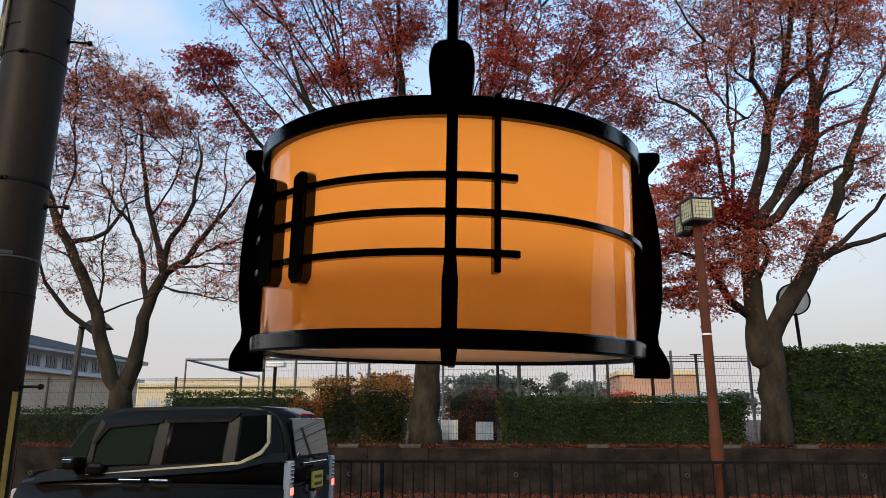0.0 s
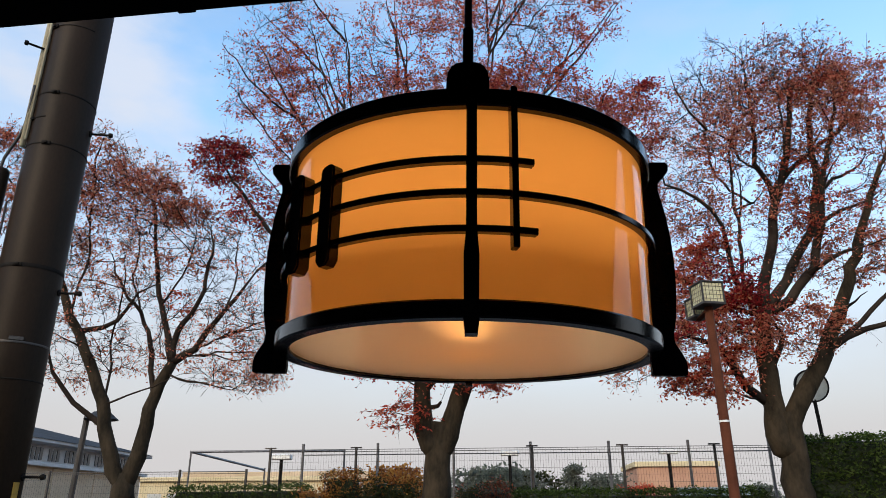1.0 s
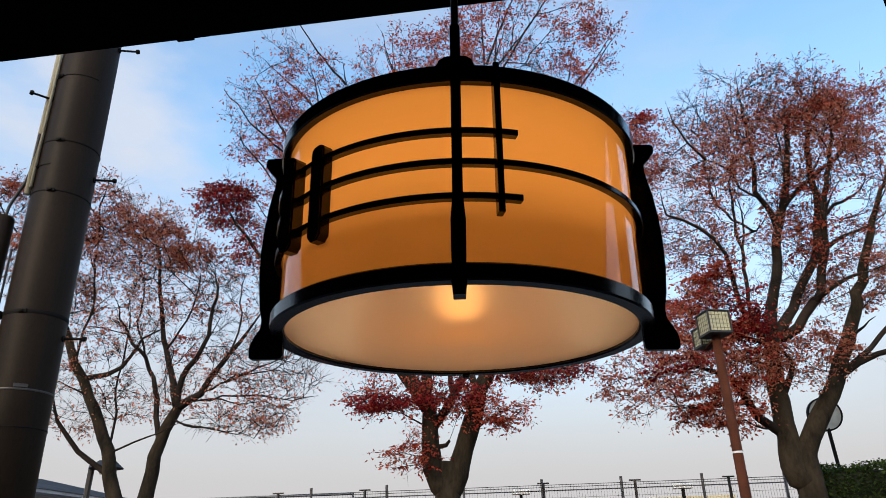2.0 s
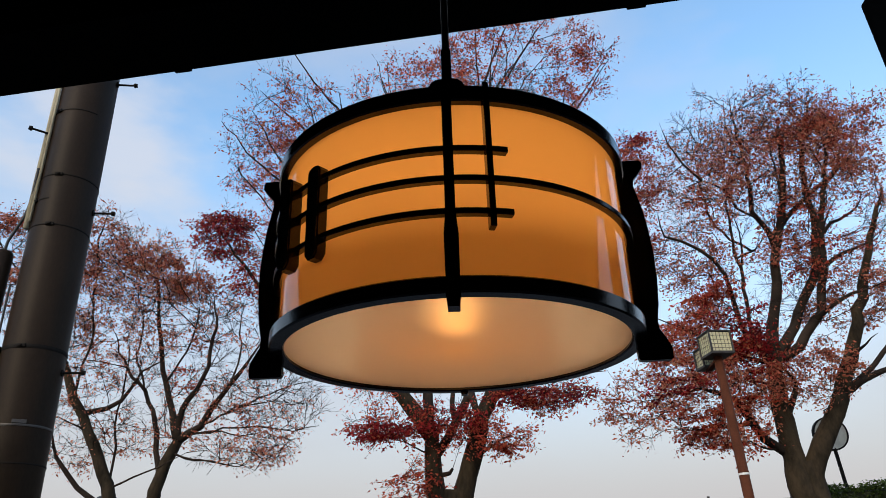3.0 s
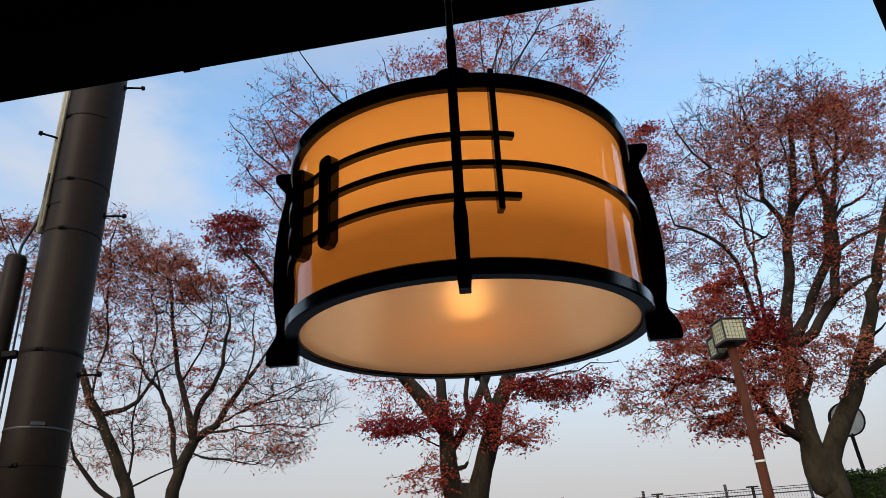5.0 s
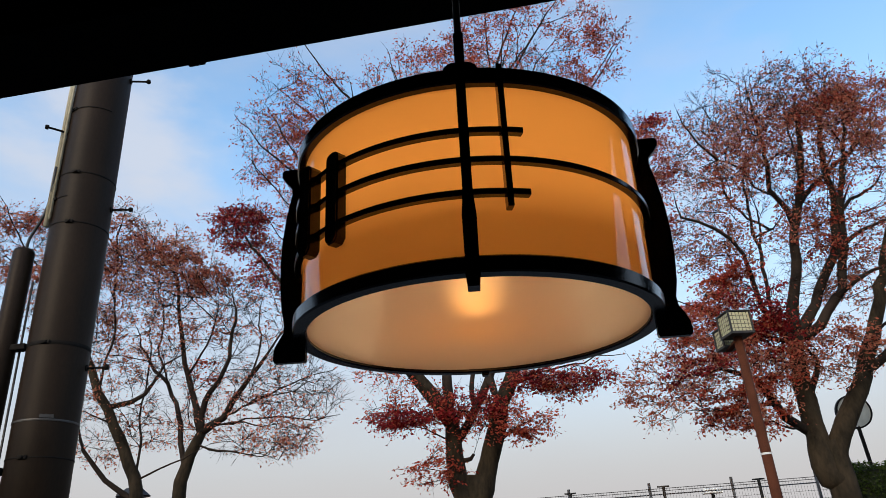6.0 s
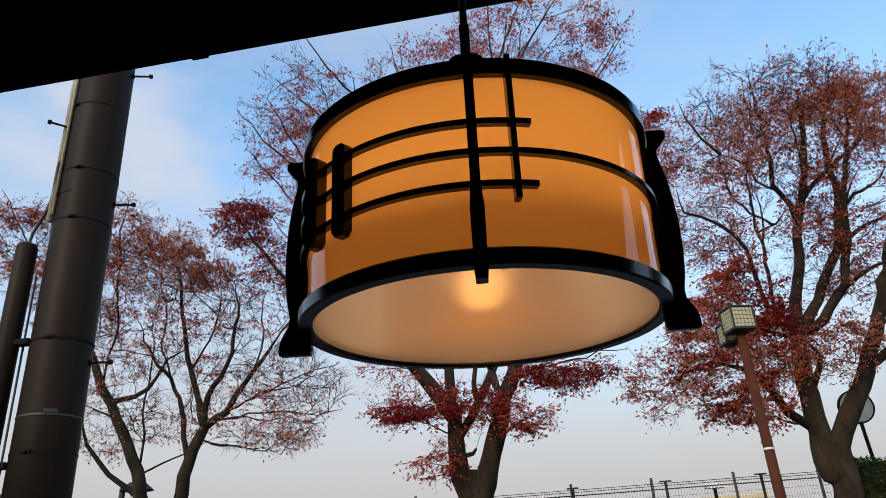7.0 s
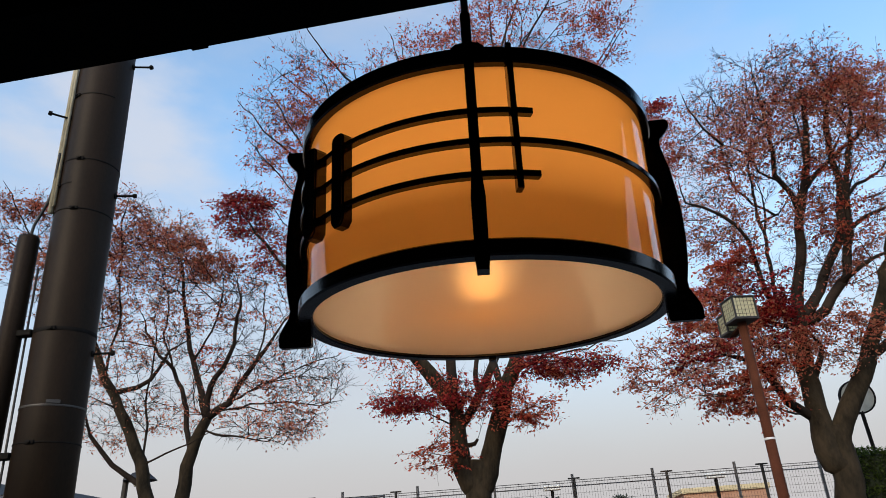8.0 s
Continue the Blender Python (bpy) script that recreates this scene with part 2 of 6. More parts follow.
def part(name, data, material, parent=None, label="", m=None):
    """Links a bmesh or a mesh as one object under a thing."""
    if isinstance(data, bmesh.types.BMesh):
        me = bpy.data.meshes.new(name)
        data.to_mesh(me)
        data.free()
    else:
        me = data
    if material and not me.materials:
        me.materials.append(material)
    ob = new(name, me)
    if parent:
        ob.parent = parent
    if m is not None:
        ob.matrix_basis = m
    if label:
        tagged(ob, label)
    return ob


def base(name, m, label, category, group="", kind=""):
    e = new(name)
    e.empty_display_size = 0.05
    e.matrix_basis = m
    return tagged(e, label, category, group, kind)


def box(x0, x1, y0, y1, z0, z1, bevel=0.0, bm=None):
    own = bmesh.new()
    bmesh.ops.create_cube(own, size=1)
    for v in own.verts:
        v.co = ((x0 + x1) / 2 + v.co.x * (x1 - x0), (y0 + y1) / 2 + v.co.y * (y1 - y0), (z0 + z1) / 2 + v.co.z * (z1 - z0))
    if bevel:
        bmesh.ops.bevel(own, geom=own.edges[:], offset=bevel, segments=2, affect="EDGES", profile=0.5)
    if bm is None:
        return own
    me = bpy.data.meshes.new("tmp")
    own.to_mesh(me)
    own.free()
    bm.from_mesh(me)
    bpy.data.meshes.remove(me)
    return bm


def lathe(profile, steps=48, a0=0.0, a1=360.0, closed=True):
    """Turns a closed (radius, z) outline about z, whole or between two angles; 0 points to -y, 90 to +x."""
    whole = abs(a1 - a0) >= 359.9
    k = steps if whole else steps + 1
    verts, faces, n = [], [], len(profile)
    for i in range(k):
        a = radians(a0 + (a1 - a0) * i / steps)
        verts += [(r * math.sin(a), -r * math.cos(a), z) for r, z in profile]
    for i in range(steps):
        p, q = i * n, ((i + 1) % k) * n
        for j in range(n if closed else n - 1):
            j2 = (j + 1) % n
            faces.append((p + j, q + j, q + j2, p + j2))
    if not whole and closed:
        faces.append(tuple(range(n)))
        faces.append(tuple((k - 1) * n + j for j in reversed(range(n))))
    return verts, faces


def ring_mesh(name, r0, r1, z0, z1, steps=64, a0=0, a1=360, c=0.0006, smooth=True):
    prof = [(r0 + c, z0), (r1 - c, z0), (r1, z0 + c), (r1, z1 - c), (r1 - c, z1), (r0 + c, z1), (r0, z1 - c), (r0, z0 + c)]
    me = mesh_from(name, *lathe(prof, steps, a0, a1), smooth=True)
    me.set_sharp_from_angle(angle=radians(30))
    return me


def tube(points, radii, sides=6):
    """Verts and faces of a tapered tube through points."""
    pts = [Vector(p) for p in points]
    verts, faces = [], []
    up = Vector((0.3, 0.9, 0.31)).normalized()
    for i, p in enumerate(pts):
        d = (pts[min(i + 1, len(pts) - 1)] - pts[max(i - 1, 0)]).normalized()
        s = d.cross(up)
        if s.length < 1e-3:
            s = d.cross(Vector((1, 0, 0)))
        s.normalize()
        t = s.cross(d)
        r = float(radii[i] if isinstance(radii, (list, tuple)) else radii)
        verts += [p + r * (math.cos(2 * math.pi * k / sides) * s + math.sin(2 * math.pi * k / sides) * t) for k in range(sides)]
    for i in range(len(pts) - 1):
        for k in range(sides):
            k2 = (k + 1) % sides
            faces.append((i * sides + k, i * sides + k2, (i + 1) * sides + k2, (i + 1) * sides + k))
    faces.append(tuple(reversed(range(sides))))
    faces.append(tuple((len(pts) - 1) * sides + k for k in range(sides)))
    return verts, faces


def join(pieces):
    verts, faces = [], []
    for v, f in pieces:
        o = len(verts)
        verts += v
        faces += [tuple(i + o for i in g) for g in f]
    return verts, faces


def bars(segments, r):
    """Square rods between pairs of points, joined."""
    return join([tube(s, r, 4) for s in segments])


# ---- ground, building behind and above ----
gm = mesh_from("ground", [(-1500, -300, 0), (1500, -300, 0), (1500, 17.9, 0), (-1500, 17.9, 0), (1500, 17.95, 1.08), (-1500, 17.95, 1.08), (1500, 60, 1.1), (-1500, 60, 1.1), (1500, 3000, 1.2), (-1500, 3000, 1.2)],
               [(0, 1, 2, 3), (3, 2, 4, 5), (5, 4, 6, 7), (7, 6, 8, 9)])
gm.materials.append(M["asphalt"])
gm.materials.append(M["soil"])
for f in list(gm.polygons)[1:]:
    f.material_index = 1
tagged(new("ground", gm), "dark asphalt car park below a raised bank of leafy soil", "ground", kind="structure")

tilt = pose(0, 0.258, 0, 0, 0, -2.6)
eave = base("eave", tilt, "black steel eave beam and soffit over the entrance", "eave", kind="structure")
part("soffit", box(-4, 4, -2.4, -0.09, 2.2, 2.24, 0.004), M["eave"], eave)
part("beam", box(-4, 4, -0.085, 0.0, 2.185, 2.44, 0.003), M["eave"], eave)
part("flange", box(-4, 4, -0.0845, -0.003, 2.178, 2.1845, 0.001), M["eave"], eave)
for bx in (-0.285, 0.17):
    bm = box(bx - 0.009, bx + 0.009, -0.02, 0.002, 2.180, 2.1845, 0.001)
    box(bx + 0.002, bx + 0.016, -0.014, 0.0, 2.181, 2.1835, 0.0005, bm)
    part("clip", bm, M["eave"], eave)
part("roof_deck", box(-4, 4, -2.4, 0.2, 2.45, 2.55), M["eave"], eave)
tagged(part("post", box(0.380, 0.47, 0.17, 0.27, 0, 2.17, 0.002), M["eave"]), "black square steel post carrying the eave", "post", kind="structure")
tagged(part("wall_behind", box(-40, 9, -2.9, -2.5, 0, 3.95), M["plaster"]), "dark plastered shop wall", "wall", kind="structure")
tagged(part("wall_side", box(3.2, 3.5, -2.5, 0.1, 0, 2.18), M["plaster"]), "dark plastered side wall", "wall", kind="structure")

# ---- drum lantern ----
LM = pose(-0.0033, 0.0019, 1.7689) @ Matrix.Rotation(radians(2.37), 4, "X") @ Matrix.Rotation(radians(1.18), 4, "Y") @ pose(0, 0, 0, 0, 0, 1.92)
lan = base("drum_lantern", LM, "hanging drum-shaped lantern with glowing orange shade and black lacquered frame", "lantern")
RB, RR = 0.0715, 0.0747


def bar_at(name, az, width, r0, r1, z0, z1, bevel=0.0005, label=""):
    """An upright bar on the drum at an angle round it."""
    return part(name, box(-width / 2, width / 2, -r1, -r0, z0, z1, bevel), M["lacquer"], lan, label, pose(0, 0, 0, 0, 0, az))


part("shade", mesh_from("shade", *lathe([(RB, 0.009), (RB, 0.0805)], 128, closed=False), smooth=True), M["orange"], lan, "glowing translucent orange shade with a glossy face")
part("bottom_ring", ring_mesh("bottom_ring", 0.0690, RR, 0.0062, 0.0120, 192), M["lacquer"], lan)
part("top_ring", ring_mesh("top_ring", 0.0690, RR, 0.0771, 0.0836, 192), M["lacquer"], lan)
part("bottom_panel", mesh_from("bottom_panel", [(0, 0, 0.0078)] + [(0.0692 * math.sin(2 * math.pi * i / 96), -0.0692 * math.cos(2 * math.pi * i / 96), 0.0078) for i in range(96)],
     [(0, 1 + (i + 1) % 96, 1 + i) for i in range(96)]), M["milk"], lan, "milky translucent bottom panel")
# unseen reflector, added to spread the lamp's light over the bottom panel
part("top_plate", mesh_from("top_plate", *lathe([(0.0, 0.0800), (0.0700, 0.0800), (0.0700, 0.0820), (0.0, 0.0820)], 64)), M["white"], lan, "unseen white plate added inside the top to throw lamp light down")
for z, a1 in ((0.0580, 17.5), (0.0466, 88), (0.0344, 18.0)):
    part("hoop", ring_mesh("hoop", RB + 0.0001, RB + 0.0032, z - 0.00115, z + 0.00115, 48, -86, a1, 0.0003), M["lacquer"], lan)
    part("hoop", ring_mesh("hoop", RB + 0.0001, RB + 0.0032, z - 0.00115, z + 0.00115, 40, 92, 266, 0.0003), M["lacquer"], lan)
# front upright, wider below, with the tab under the ring
half = [(0.0017, 0.0842), (0.0017, 0.0340), (0.0020, 0.0300), (0.0024, 0.0255), (0.0023, 0.0130), (0.0021, 0.0070), (0.0024, 0.0055), (0.0019, 0.0012)]
edge = half + [(-x, z) for x, z in reversed(half)]
n = len(edge)
bm = bmesh.new()
bm.from_mesh(mesh_from("upright", [(x, -0.0766, z) for x, z in edge] + [(x, -0.0705 if z < 0.0065 else -RB - 0.0002, z) for x, z in edge],
                       [tuple(range(n)), tuple(reversed(range(n, 2 * n)))] + [(i, i + n, (i + 1) % n + n, (i + 1) % n) for i in range(n)]))
bmesh.ops.recalc_face_normals(bm, faces=bm.faces)
bmesh.ops.bevel(bm, geom=[e for e in bm.edges if all(abs(q.co.y + 0.0766) < 1e-6 for q in e.verts)], offset=0.0004, segments=2, affect="EDGES")
part("upright", bm, M["lacquer"], lan, "", pose(0, 0, 0, 0, 0, 1.7))
bar_at("upright", 180, 0.0034, RB + 0.0002, 0.0768, 0.0050, 0.0842)
bar_at("short_upright", 12.3, 0.0022, RB + 0.0002, 0.0760, 0.0283, 0.0842, 0.0004)
bar_at("short_upright", 192.3, 0.0022, RB + 0.0002, 0.0760, 0.0283, 0.0842, 0.0004)


def peg(az, turn=0.0, lift=0.0):
    """A pill-shaped upright block across the three hoops."""
    w, h, c = 0.0035, 0.0184, 0.0452
    outline = [(-w, -h + 0.002), (-w * 0.5, -h), (w * 0.5, -h), (w, -h + 0.002)]
    outline += [(w * math.cos(radians(a)), h - 0.0026 + 0.0026 * math.sin(radians(a))) for a in range(0, 181, 30)]
    v = [(x, -0.0756, c + z) for x, z in outline] + [(x, -RB + 0.001, c + z) for x, z in outline]
    n = len(outline)
    fc = [tuple(range(n)), tuple(reversed(range(n, 2 * n)))] + [(i, i + n, (i + 1) % n + n, (i + 1) % n) for i in range(n)]
    bm = bmesh.new()
    bm.from_mesh(mesh_from("peg", v, fc))
    bmesh.ops.recalc_face_normals(bm, faces=bm.faces)
    bmesh.ops.bevel(bm, geom=[e for e in bm.edges if all(abs(q.co.y + 0.0756) < 1e-6 for q in e.verts)], offset=0.0006, segments=2, affect="EDGES")
    part("peg", bm, M["lacquer"], lan, "", pose(0, 0, 0, 0, 0, az) @ pose(0, -0.0735 - lift, 0, 0, 0, turn) @ pose(0, 0.0735, 0))


peg(-39.0)
peg(-50.5, 13.0, 0.0025)


def bracket(az):
    """A side board with a curled top lug, a bellied outline and a flared foot."""
    outer = [(0.0838, 0.0902), (0.0848, 0.0890), (0.0846, 0.0862), (0.0824, 0.0832), (0.0800, 0.0805), (0.0797, 0.0775), (0.0806, 0.0730), (0.0820, 0.0660), (0.0832, 0.0560), (0.0838, 0.0450),
             (0.0836, 0.0340), (0.0826, 0.0230), (0.0812, 0.0160), (0.0815, 0.0125), (0.0836, 0.0090), (0.0850, 0.0060), (0.0854, 0.0035), (0.0852, 0.0006), (0.0845, 0.0)]
    inner = [(0.0722, 0.0), (0.0718, 0.0010), (0.0718, 0.0800), (0.0728, 0.0898), (0.0732, 0.0902)]
    outline = outer + inner
    n, w = len(outline), 0.0019
    v = [(-w, -r, z) for r, z in outline] + [(w, -r, z) for r, z in outline]
    fc = [tuple(range(n)), tuple(reversed(range(n, 2 * n)))] + [(i, i + n, (i + 1) % n + n, (i + 1) % n) for i in range(n)]
    bm = bmesh.new()
    bm.from_mesh(mesh_from("bracket", v, fc))
    bmesh.ops.recalc_face_normals(bm, faces=bm.faces)
    bmesh.ops.bevel(bm, geom=[e for e in bm.edges if abs(e.verts[0].co.x - e.verts[1].co.x) < 1e-6], offset=0.0004, segments=2, affect="EDGES")
    part("bracket", bm, M["lacquer"], lan, "", pose(0, 0, 0, 0, 0, az))


for az in (90, -90):
    bracket(az)
# the hanger on top: an arched clevis with a slot, its ferrule and the rod
arch = [(-0.0082, 0.083), (-0.0084, 0.1150), (-0.0096, 0.1240), (-0.0092, 0.1300), (-0.0082, 0.1340), (-0.0064, 0.1362), (-0.0042, 0.1372), (0.0042, 0.1372), (0.0064, 0.1362), (0.0082, 0.1340), (0.0092, 0.1300), (0.0096, 0.1240), (0.0084, 0.1150), (0.0082, 0.083)]
for y0, y1 in ((-0.0075, -0.0025), (0.0025, 0.0075)):
    n = len(arch)
    bm = bmesh.new()
    bm.from_mesh(mesh_from("clevis", [(x, y0, z) for x, z in arch] + [(x, y1, z) for x, z in arch],
                           [tuple(range(n)), tuple(reversed(range(n, 2 * n)))] + [(i, i + n, (i + 1) % n + n, (i + 1) % n) for i in range(n)]))
    bmesh.ops.recalc_face_normals(bm, faces=bm.faces)
    bmesh.ops.bevel(bm, geom=bm.edges[:], offset=0.0009, segments=2, affect="EDGES")
    part("clevis", bm, M["lacquer"], lan)
part("ferrule", mesh_from("ferrule", *lathe([(0.0, 0.1), (0.0025, 0.1), (0.0025, 0.1585), (0.0, 0.159)], 20), smooth=True), M["lacquer"], lan)
part("rod", mesh_from("rod", *lathe([(0.0, 0.15), (0.0018, 0.15), (0.0018, 0.45), (0.0, 0.45)], 16), smooth=True), M["lacquer"], lan)
part("bulb", mesh_from("bulb", *lathe([(0.0, 0.0185), (0.0050, 0.0196), (0.0084, 0.0224), (0.0095, 0.0265), (0.0082, 0.0320), (0.0055, 0.038), (0.0045, 0.048), (0.0, 0.048)], 24), smooth=True), M["bulb"], lan, "glowing warm bulb")
part("socket", mesh_from("socket", *lathe([(0.0, 0.048), (0.0060, 0.048), (0.0060, 0.0798), (0.0, 0.0798)], 20)), M["lacquer"], lan)
# added disc lamp facing up round the bulb; makes the shade brighter toward its top
lamp = new("lantern_light", bpy.data.lights.new("lantern_light", "AREA"))
lamp.data.shape, lamp.data.size = "DISK", 0.09
lamp.data.energy, lamp.data.color = 0.052, (1.0, 0.78, 0.55)
lamp.matrix_world = LM @ pose(0, 0, 0.027, 180)

# ---- trees ----
rng = np.random.default_rng(7)


def leaf_quads(pos, size, droop, r):
    """Small pointed leaves, hanging by droop, at the given places; two triangles each."""
    n = len(pos)
    d = r.normal(size=(n, 3))
    d[:, 2] = d[:, 2] * 0.5 - droop
    d /= np.linalg.norm(d, axis=1)[:, None]
    s = np.cross(d, r.normal(size=(n, 3)))
    s /= np.linalg.norm(s, axis=1)[:, None] + 1e-9
    ln = size * r.uniform(0.6, 1.35, (n, 1))
    v = np.empty((n, 4, 3))
    v[:, 0] = pos
    v[:, 1] = pos + d * ln * 0.45 + s * ln * 0.24
    v[:, 2] = pos + d * ln
    v[:, 3] = pos + d * ln * 0.45 - s * ln * 0.24
    return v.reshape(-1, 3)


def quads_mesh(name, verts):
    n = len(verts) // 4
    me = bpy.data.meshes.new(name)
    me.vertices.add(n * 4)
    me.vertices.foreach_set("co", np.asarray(verts, dtype=np.float32).ravel())
    me.loops.add(n * 4)
    me.loops.foreach_set("vertex_index", np.arange(n * 4, dtype=np.int32))
    me.polygons.add(n)
    me.polygons.foreach_set("loop_start", np.arange(0, n * 4, 4, dtype=np.int32))
    me.update(calc_edges=True)
    return me


def sticks_mesh(name, a, b, ra, rb, sides=3):
    """Many tapered sticks from points a to points b, in one mesh."""
    a, b, ra, rb = (np.asarray(q, dtype=float) for q in (a, b, ra, rb))
    n = len(a)
    d = b - a
    d /= np.linalg.norm(d, axis=1)[:, None] + 1e-9
    ref = np.where(np.abs(d[:, 1:2]) < 0.9, np.array([[0.0, 1.0, 0.0]]), np.array([[1.0, 0.0, 0.0]]))
    s = np.cross(d, ref)
    s /= np.linalg.norm(s, axis=1)[:, None]
    t = np.cross(s, d)
    v = np.empty((n, 2, sides, 3))
    for k in range(sides):
        o = math.cos(2 * math.pi * k / sides) * s + math.sin(2 * math.pi * k / sides) * t
        v[:, 0, k] = a + o * ra[:, None]
        v[:, 1, k] = b + o * rb[:, None]
    idx = np.arange(n)[:, None] * 2 * sides
    faces = []
    for k in range(sides):
        k2 = (k + 1) % sides
        faces.append(np.hstack([idx + k, idx + k2, idx + sides + k2, idx + sides + k]))
    faces = np.vstack(faces).astype(np.int32)
    me = bpy.data.meshes.new(name)
    me.vertices.add(n * 2 * sides)
    me.vertices.foreach_set("co", v.reshape(-1, 3).astype(np.float32).ravel())
    me.loops.add(faces.size)
    me.loops.foreach_set("vertex_index", faces.ravel())
    me.polygons.add(len(faces))
    me.polygons.foreach_set("loop_start", np.arange(0, faces.size, 4, dtype=np.int32))
    me.polygons.foreach_set("use_smooth", np.ones(len(faces), dtype=bool))
    me.update(calc_edges=True)
    return me


def smooth_line(pts, step):
    """A rounded line through points, about step metres between nodes."""
    p = [np.array(q, dtype=float) for q in pts]
    p = [2 * p[0] - p[1]] + p + [2 * p[-1] - p[-2]]
    res = []
    for i in range(1, len(p) - 2):
        n = max(1, int(np.linalg.norm(p[i + 1] - p[i]) / step))
        for k in range(n):
            u = k / n
            res.append(0.5 * (2 * p[i] + (p[i + 1] - p[i - 1]) * u + (2 * p[i - 1] - 5 * p[i] + 4 * p[i + 1] - p[i + 2]) * u * u
                              + (3 * p[i] - p[i - 1] - 3 * p[i + 1] + p[i + 2]) * u ** 3))
    res.append(p[-2])
    return res


def limb(limbs, r0, r1, *points):
    """Adds one limb that tapers from r0 to r1 through points."""
    limbs.append((r0, r1, points))


def sprays(at, n, r, out, length=0.55):
    """Stalks and leaves of n flat leafy sprays that leave the branch nodes at: (from, to, leaf places)."""
    start = at[r.integers(0, len(at), n)] + r.normal(size=(n, 3)) * 0.05
    d = r.normal(size=(n, 3)) + out * 0.6
    d[:, 2] = d[:, 2] * 0.22 - 0.08
    d /= np.linalg.norm(d, axis=1)[:, None]
    ln = length * r.uniform(0.5, 1.3, (n, 1))
    side = np.cross(d, np.array([0, 0, 1.0]))
    side /= np.linalg.norm(side, axis=1)[:, None] + 1e-9
    k = 13
    u = np.linspace(0.15, 1.05, k)[None, :, None]
    hand = np.where(np.arange(k) % 2 == 0, 1.0, -1.0)[None, :, None]
    leaf = start[:, None] + d[:, None] * ln[:, None] * u + side[:, None] * hand * r.uniform(0.01, 0.11, (n, k, 1)) + r.normal(size=(n, k, 3)) * np.array([0.03, 0.03, 0.022])
    leaf[:, :, 2] -= 0.10 * u[:, :, 0] ** 2 * ln
    tip = start + d * ln
    tip[:, 2] -= 0.09 * ln[:, 0]
    return start, tip, leaf.reshape(-1, 3)


